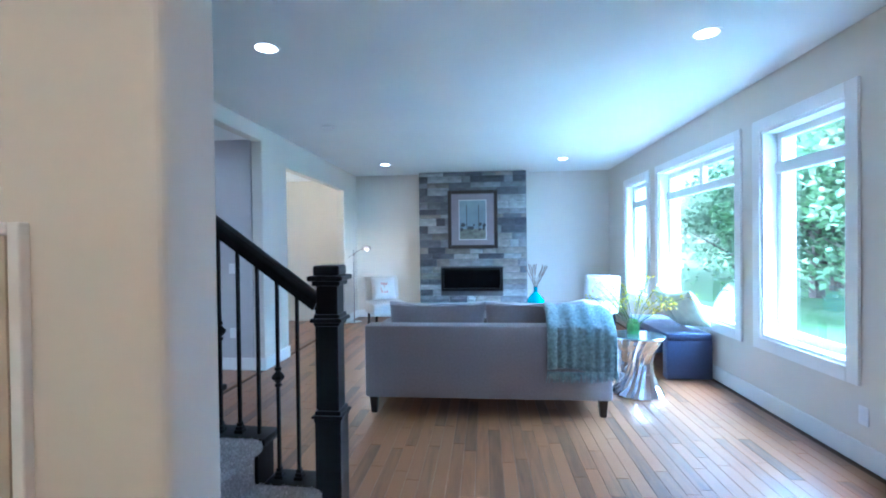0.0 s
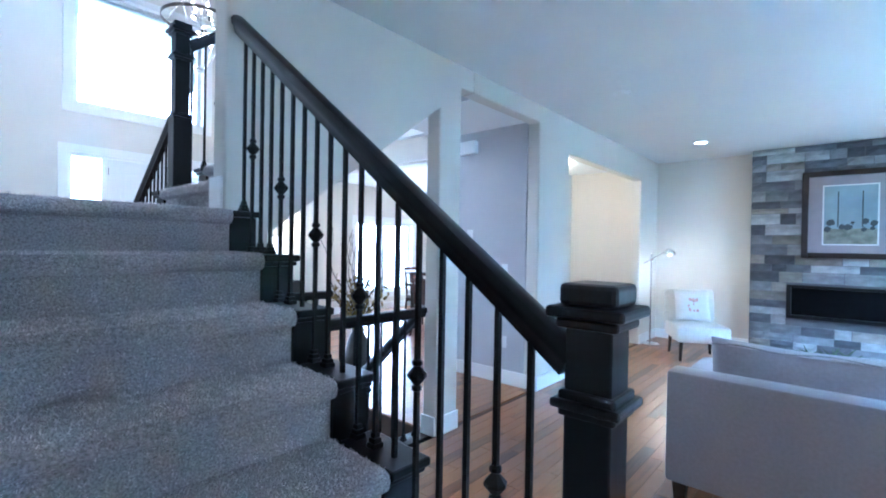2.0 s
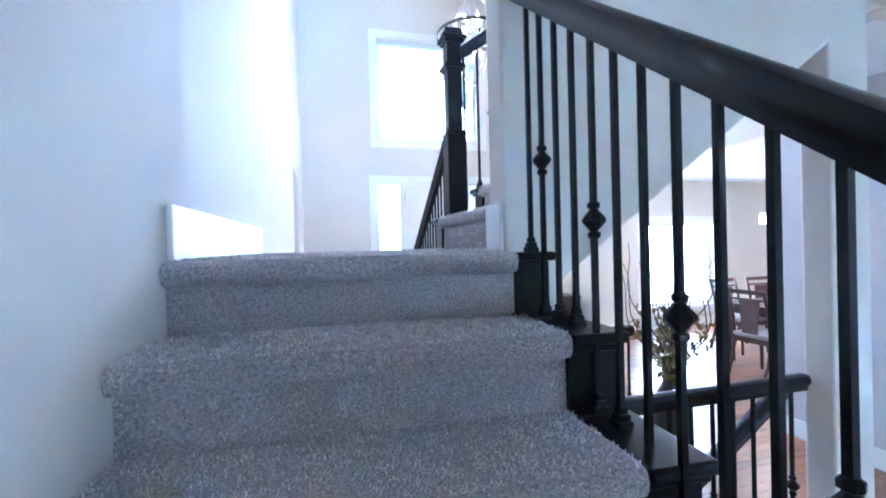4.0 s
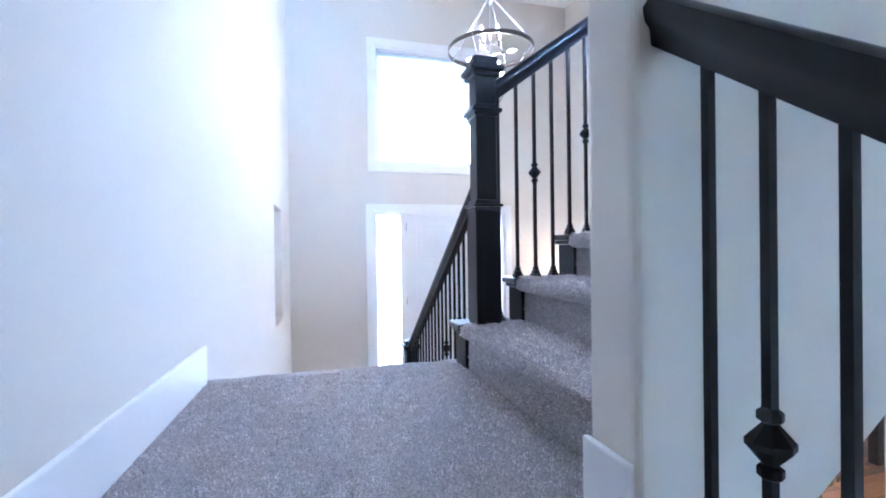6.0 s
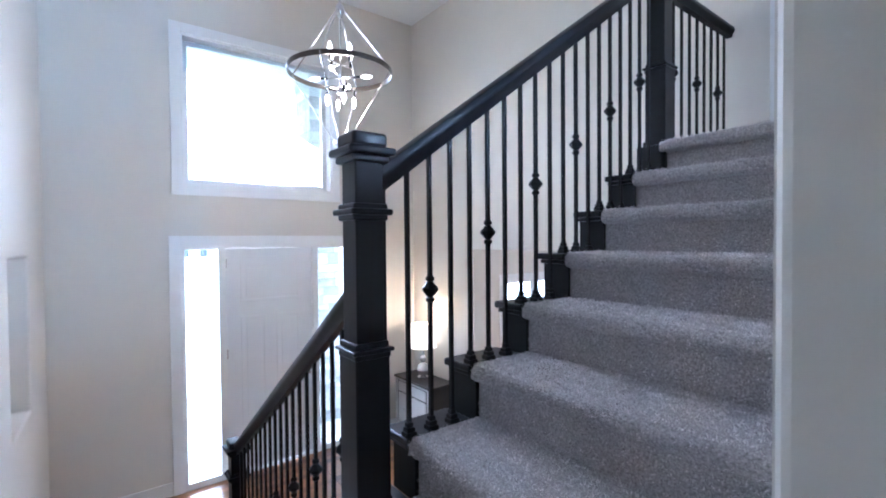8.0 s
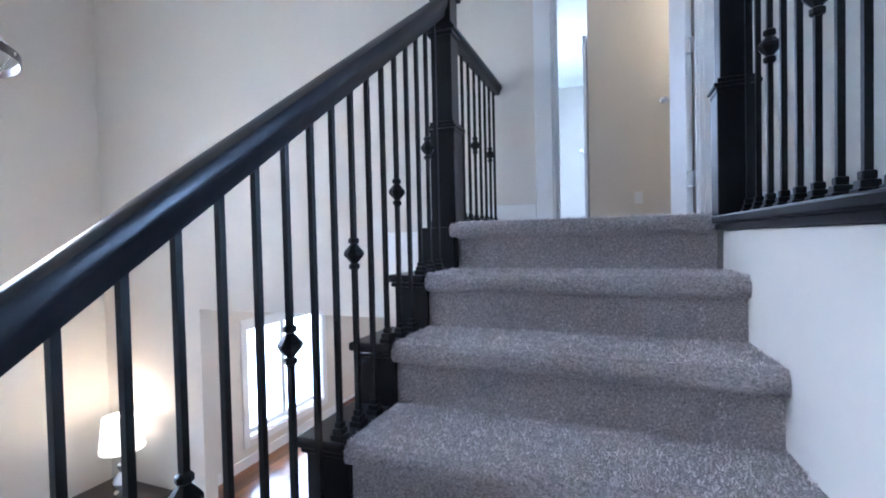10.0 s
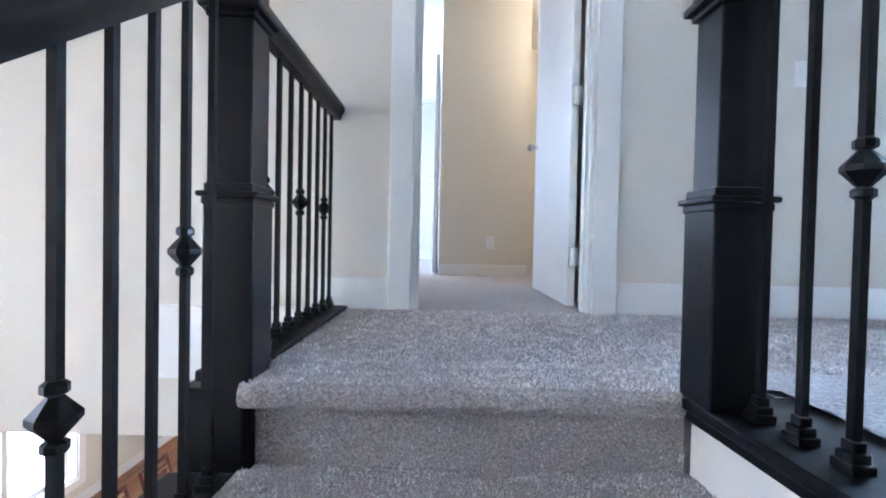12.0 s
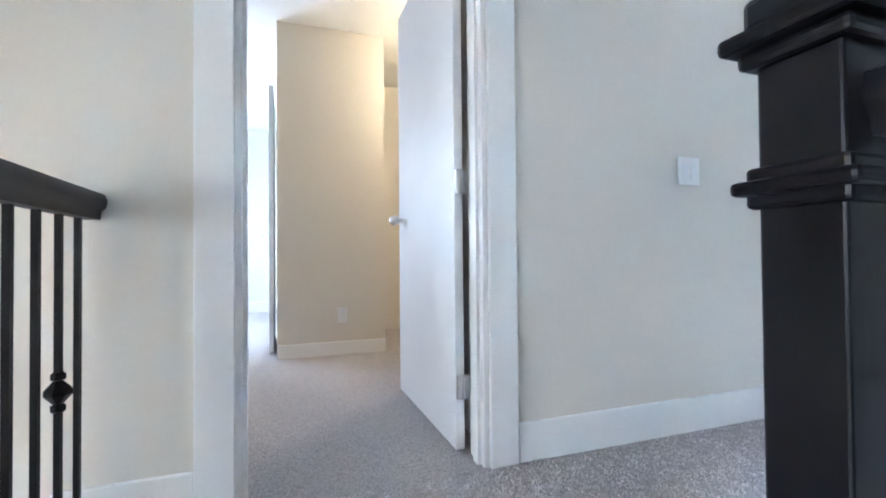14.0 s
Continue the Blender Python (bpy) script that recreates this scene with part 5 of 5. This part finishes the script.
part("stem", bm, mat("green_stem", (0.12, 0.2, 0.05), 0.6), orc)
part("petals", bmW, mat("white_petal", (0.8, 0.8, 0.78), 0.7), orc, smooth=True)
dl = empty("dining_chandelier", "white-shaded chandelier over the dining table", "chandelier", at=(-4.8, 7.6, 1.75))
part("stem", cyl(bmesh.new(), 0, 0, 0.05, 0.849, 0.008, n=10), CHROME, dl)
for k in range(5):
    a = k * 2 * math.pi / 5 + 0.3
    c, s = math.cos(a) * 0.3, math.sin(a) * 0.3
    part("arm", tube(bmesh.new(), (0, 0, 0.08), (c, s, -0.03), 0.007), CHROME, dl)
    part("shade", lathe([(0.075, -0.02), (0.078, -0.019), (0.07, 0.11), (0.066, 0.109)], 20, c, s), mat("white_lit_shade", (1, 0.95, 0.88), 0.7, emit=0.8), dl, "lit white drum shade", True)
lamp("dining_light", "POINT", Matrix.Translation((-4.8, 7.6, 1.6)), 14, (1, 0.8, 0.55), 0.2)
# Point lamp without a fitting, added to warm the hall walls.
lamp("hall_fill_light", "POINT", Matrix.Translation((-2.6, 7.2, 2.3)), 7, (1, 0.75, 0.45), 0.1)

# ---- tall twig arrangement ----
tp = empty("twig_vase", "tall dark floor vase with curly bare twigs and dried leaves", "plant", at=(-3.1, 4.12, 0))
part("vase", lathe([(0.09, 0.001), (0.12, 0.1), (0.13, 0.3), (0.09, 0.5), (0.05, 0.58), (0.06, 0.62), (0.05, 0.621)], 24), mat("dark_ceramic", (0.04, 0.03, 0.025), 0.3, var=0.3), tp, smooth=True)
bm, bmL = bmesh.new(), bmesh.new()
for k in range(18):
    a = rf.uniform(0, 6.28)
    p = Vector((0, 0, 0.55))
    d = Vector((0.4 * math.cos(a), 0.4 * math.sin(a), 1)).normalized()
    for s in range(10):
        q = p + d * rf.uniform(0.08, 0.12)
        tube(bm, p, q, 0.006 - s * 0.0004, 5)
        w = s * 0.9 + k
        d = (d + Vector((0.3 * math.sin(w), 0.3 * math.cos(w), 0.08))).normalized()
        p = q
        if s < 5:
            for f in range(4):
                m = Matrix.Translation(q + Vector([rf.uniform(-0.05, 0.05) for _ in range(3)])) @ Euler([rf.uniform(0, 6) for _ in range(3)]).to_matrix().to_4x4() @ Matrix.Diagonal((1, 0.6, 0.15, 1))
                bmesh.ops.create_icosphere(bmL, subdivisions=1, radius=0.028, matrix=m)
part("twig_cluster", bm, mat("dark_twig", (0.03, 0.02, 0.017), 0.7), tp)
part("dried_leaves", bmL, mat("ochre_leaf", (0.22, 0.16, 0.05), 0.7, var=0.4, scale=20), tp)

# ---- upstairs closet light ----
cl = empty("closet_ceiling_light", "small lit ceiling light in the closet passage", "ceiling light", at=(-1.45, 7.0, C2))
part("base", cyl(bmesh.new(), 0, 0, -0.02, -0.001, 0.13), TRIM, cl)
part("globe", lathe([(0.03, -0.11), (0.09, -0.09), (0.12, -0.05), (0.12, -0.021)], 24), mat("opal_glow", (1, 0.85, 0.6), 0.4, var=0, emit=1.5), cl, smooth=True)
lamp("closet_light", "POINT", Matrix.Translation((-1.45, 7.0, C2 - 0.3)), 6.5, (1, 0.76, 0.45), 0.12)

# ---- outdoors ----
bm = bmesh.new()
g = bmesh.ops.create_grid(bm, x_segments=60, y_segments=60, size=400)
for v in bm.verts:
    v.co.z = -0.35
solid("ground", bm, mat("lawn", (0.10, 0.17, 0.05), 0.95, var=0.3, scale=0.6, bump=0.5, bscale=9), "mown green lawn", "ground", "structure")
solid("road", boxes((-26, -20, -120, 120, -0.34, -0.31)), mat("pale_concrete", (0.5, 0.5, 0.49), 0.9, var=0.1, scale=0.5), "pale concrete street", "road", "structure")
solid("front_walk", boxes((-19.9, -7.32, 2.2, 4.9, -0.34, -0.06)), mat("walk_concrete", (0.55, 0.54, 0.52), 0.9, var=0.08, scale=1.5), "pale concrete front walk and porch", "pavement", "structure")
pil = empty("porch_pillar", "stacked grey stone porch pillar", "pillar", at=(-8.35, 4.66, -0.06))
part("core", boxes((-0.26, 0.26, -0.26, 0.26, 0.0, 4.9)), mat("mortar", (0.13, 0.13, 0.14), 0.9), pil)
PST = [mat("porch_stone", (0.36, 0.38, 0.4), 0.85, var=0.25, scale=6, bump=0.8, bscale=24, random_=0.3)]
z = 0.005
while z < 4.8:
    h = rs.choice((0.09, 0.12, 0.16))
    y = -0.28
    while y < 0.27:
        w = min(rs.choice((0.16, 0.24, 0.34)), 0.28 - y)
        o = part("stone", stone_mesh(max(w - 0.008, 0.02), h - 0.008, 0.04, PST[0], rs.random() * 50), None, pil)
        o.matrix_basis = pose(0.261, y, z, 0, 0, 90)
        y += w
    o = part("stone", stone_mesh(0.54, h - 0.008, 0.04, PST[0], rs.random() * 50), None, pil)
    o.matrix_basis = pose(-0.27, -0.261, z)
    z += h
solid("entry_roof", boxes((-9.2, -7.32, 1.5, 6.2, 4.85, 5.1)), TRIM, "white porch roof", "roof", "structure")

LEAF = mat("foliage", (0.12, 0.19, 0.09), 0.6, var=0.35, scale=1.2, random_=0.35, island=True)
LEAF2 = mat("foliage_light", (0.17, 0.24, 0.12), 0.6, var=0.35, scale=1.2, random_=0.35, island=True)
BARK = mat("bark", (0.10, 0.08, 0.06), 0.9, var=0.3, scale=8, bump=0.8, bscale=18)


def tree(seed, h, r, leaf, label):
    rr = random.Random(seed)
    root = empty("tree", label, "tree", group="trees behind the house")
    bm = bmesh.new()
    tube(bm, (0, 0, 0), (0.05, 0, h * 0.5), 0.2, 10, 0.1)
    tips = []
    for k in range(16):
        a = rr.uniform(0, 6.28)
        z0 = h * rr.uniform(0.12, 0.5)
        e = Vector((math.cos(a) * r * rr.uniform(0.4, 0.95), math.sin(a) * r * rr.uniform(0.4, 0.95), z0 + h * rr.uniform(0.05, 0.42)))
        tube(bm, (0.02, 0, z0), e, 0.06, 6, 0.015)
        tips.append(e)
    part("trunk", bm, BARK, root)
    vs, fs = [], []
    for k in range(150):
        b = rr.choice(tips)
        c = b + Vector((rr.gauss(0, r * 0.32), rr.gauss(0, r * 0.32), rr.gauss(0, h * 0.11)))
        for f in range(55):
            q = c + Vector((rr.gauss(0, 0.28), rr.gauss(0, 0.28), rr.gauss(0, 0.2)))
            if q.z < 0.05:
                continue
            u = Vector((rr.gauss(0, 1), rr.gauss(0, 1), rr.gauss(0, 0.6))).normalized() * rr.uniform(0.06, 0.13)
            w = u.orthogonal().normalized() * rr.uniform(0.035, 0.07)
            i = len(vs)
            vs += [q - u, q + w, q + u, q - w]
            fs.append((i, i + 1, i + 2, i + 3))
    me = bpy.data.meshes.new("crown")
    me.from_pydata([tuple(v) for v in vs], [], fs)
    me.materials.append(leaf)
    part("crown", me, None, root)
    return root


t1 = tree(1, 6.5, 2.6, LEAF, "leafy green deciduous tree behind the house")
t1.location = (12, 8.5, -0.36)
t2 = tree(2, 5.5, 2.8, LEAF2, "lighter green leafy tree behind the house")
t2.location = (11, 12.5, -0.36)
for k, (x, y) in enumerate(((13, 4.5), (15, 12), (12.5, 17), (15, 21), (17, 8), (14, 26), (18, 16), (20, 23), (12, 0.5), (20, 31), (24, 12), (9.5, 6.8), (9.8, 10.6), (10.5, 15), (9.6, 3.2), (11.5, 19), (12, 22))):
    copy_thing(t1 if k % 2 else t2, pose(x, y, -0.36, 0, 0, 70 * k))
# bright hazy sky behind the street and behind the trees
HAZE = mat("bright_sky", (0.93, 0.97, 1.0), 1.0, var=0, emit=4.5)
solid("backdrop_front", boxes((-90, -89.9, -120, 130, -1, 70)), HAZE, "bright hazy white sky", "sky", "structure")
solid("backdrop_back", boxes((70, 70.1, -90, 120, -1, 60)), HAZE, "bright hazy white sky", "sky", "structure")
# house across the street
hs = empty("house", "pale two-storey house across the street", "house", at=(-80, 10, -0.35))
hs.scale = (0.8, 0.8, 0.8)
part("wall", boxes((-5, 5, -8, 8, 0, 5.6)), mat("pale_siding", (0.6, 0.62, 0.64), 0.8, var=0.05, scale=0.5), hs)
part("roof", prism([(-9, 5.6), (9, 5.6), (0, 9)], "x", -5.6, 5.6), mat("roof_shingle", (0.12, 0.12, 0.13), 0.9, var=0.2, scale=2), hs)
for y in (-6, -2, 2, 5):
    for z in (1, 3.6):
        w = part("window", boxes((5.0, 5.06, y, y + 1.2, z, z + 1.3)), mat("far_glass", (0.1, 0.12, 0.15), 0.1), hs)
        part("frame", boxes((5.0, 5.09, y - 0.1, y, z - 0.1, z + 1.4), (5.0, 5.09, y + 1.2, y + 1.3, z - 0.1, z + 1.4), (5.0, 5.09, y, y + 1.2, z + 1.3, z + 1.4), (5.0, 5.09, y, y + 1.2, z - 0.1, z)), TRIM, w)

# ---- floor boards ----
rb = random.Random(3)
BW = 0.083
LEN = (0.35, 0.55, 0.75, 0.95, 1.2)
PLK = {}


def plank_mesh(l, m):
    if (l, m.name) not in PLK:
        bm = boxes((0.0006, BW - 0.0006, 0.0006, l - 0.0006, -0.011, 0.0))
        top = [e for e in bm.edges if all(v.co.z > -0.001 for v in e.verts)]
        bmesh.ops.bevel(bm, geom=top, offset=0.0012, segments=1, affect="EDGES")
        PLK[l, m.name] = mesh_of("plank", bm, m)
    return PLK[l, m.name]


def boards(x0, x1, y0, y1, near):
    """Boards along y; those in the stretch `near` (y0, y1, x0, x1) are pieces of their own."""
    vs, fs, count = [], [], 0
    x = x0
    while x + BW <= x1 + 0.001:
        y = y0
        while y < y1 - 0.02:
            l = rb.choice(LEN)
            if y1 - y - l < 0.3:
                l = y1 - y
            if near and l in LEN and near[2] < x < near[3] and near[0] < y < near[1] and count < 290:
                o = part("plank", plank_mesh(l, OAK), None, floor)
                o.location = (x, y, 0)
                count += 1
            else:
                i = len(vs)
                a, b, c, d, e = x + 0.0006, x + BW - 0.0006, y + 0.0006, y + l - 0.0006, 0.0012
                vs += [(a, c, -0.011), (b, c, -0.011), (b, d, -0.011), (a, d, -0.011), (a, c, -e), (b, c, -e), (b, d, -e), (a, d, -e),
                       (a + e, c + e, 0), (b - e, c + e, 0), (b - e, d - e, 0), (a + e, d - e, 0)]
                for p in (0, 4):
                    for k in range(4):
                        fs.append((i + p + k, i + p + (k + 1) % 4, i + p + 4 + (k + 1) % 4, i + p + 4 + k))
                fs.append((i + 8, i + 9, i + 10, i + 11))
            y += l
        x += BW
    me = bpy.data.meshes.new("planks")
    me.from_pydata(vs, [], fs)
    me.materials.append(OAKI)
    tagged(part("planks", me, None, floor), kind="stuff")


boards(-1.93, 2.86, -2.19, 9.09, (2.3, 5.6, -1.0, 2.9))
boards(-7.13, -1.94, 3.955, 10.98, None)
boards(-7.13, -3.22, 1.62, 3.95, None)
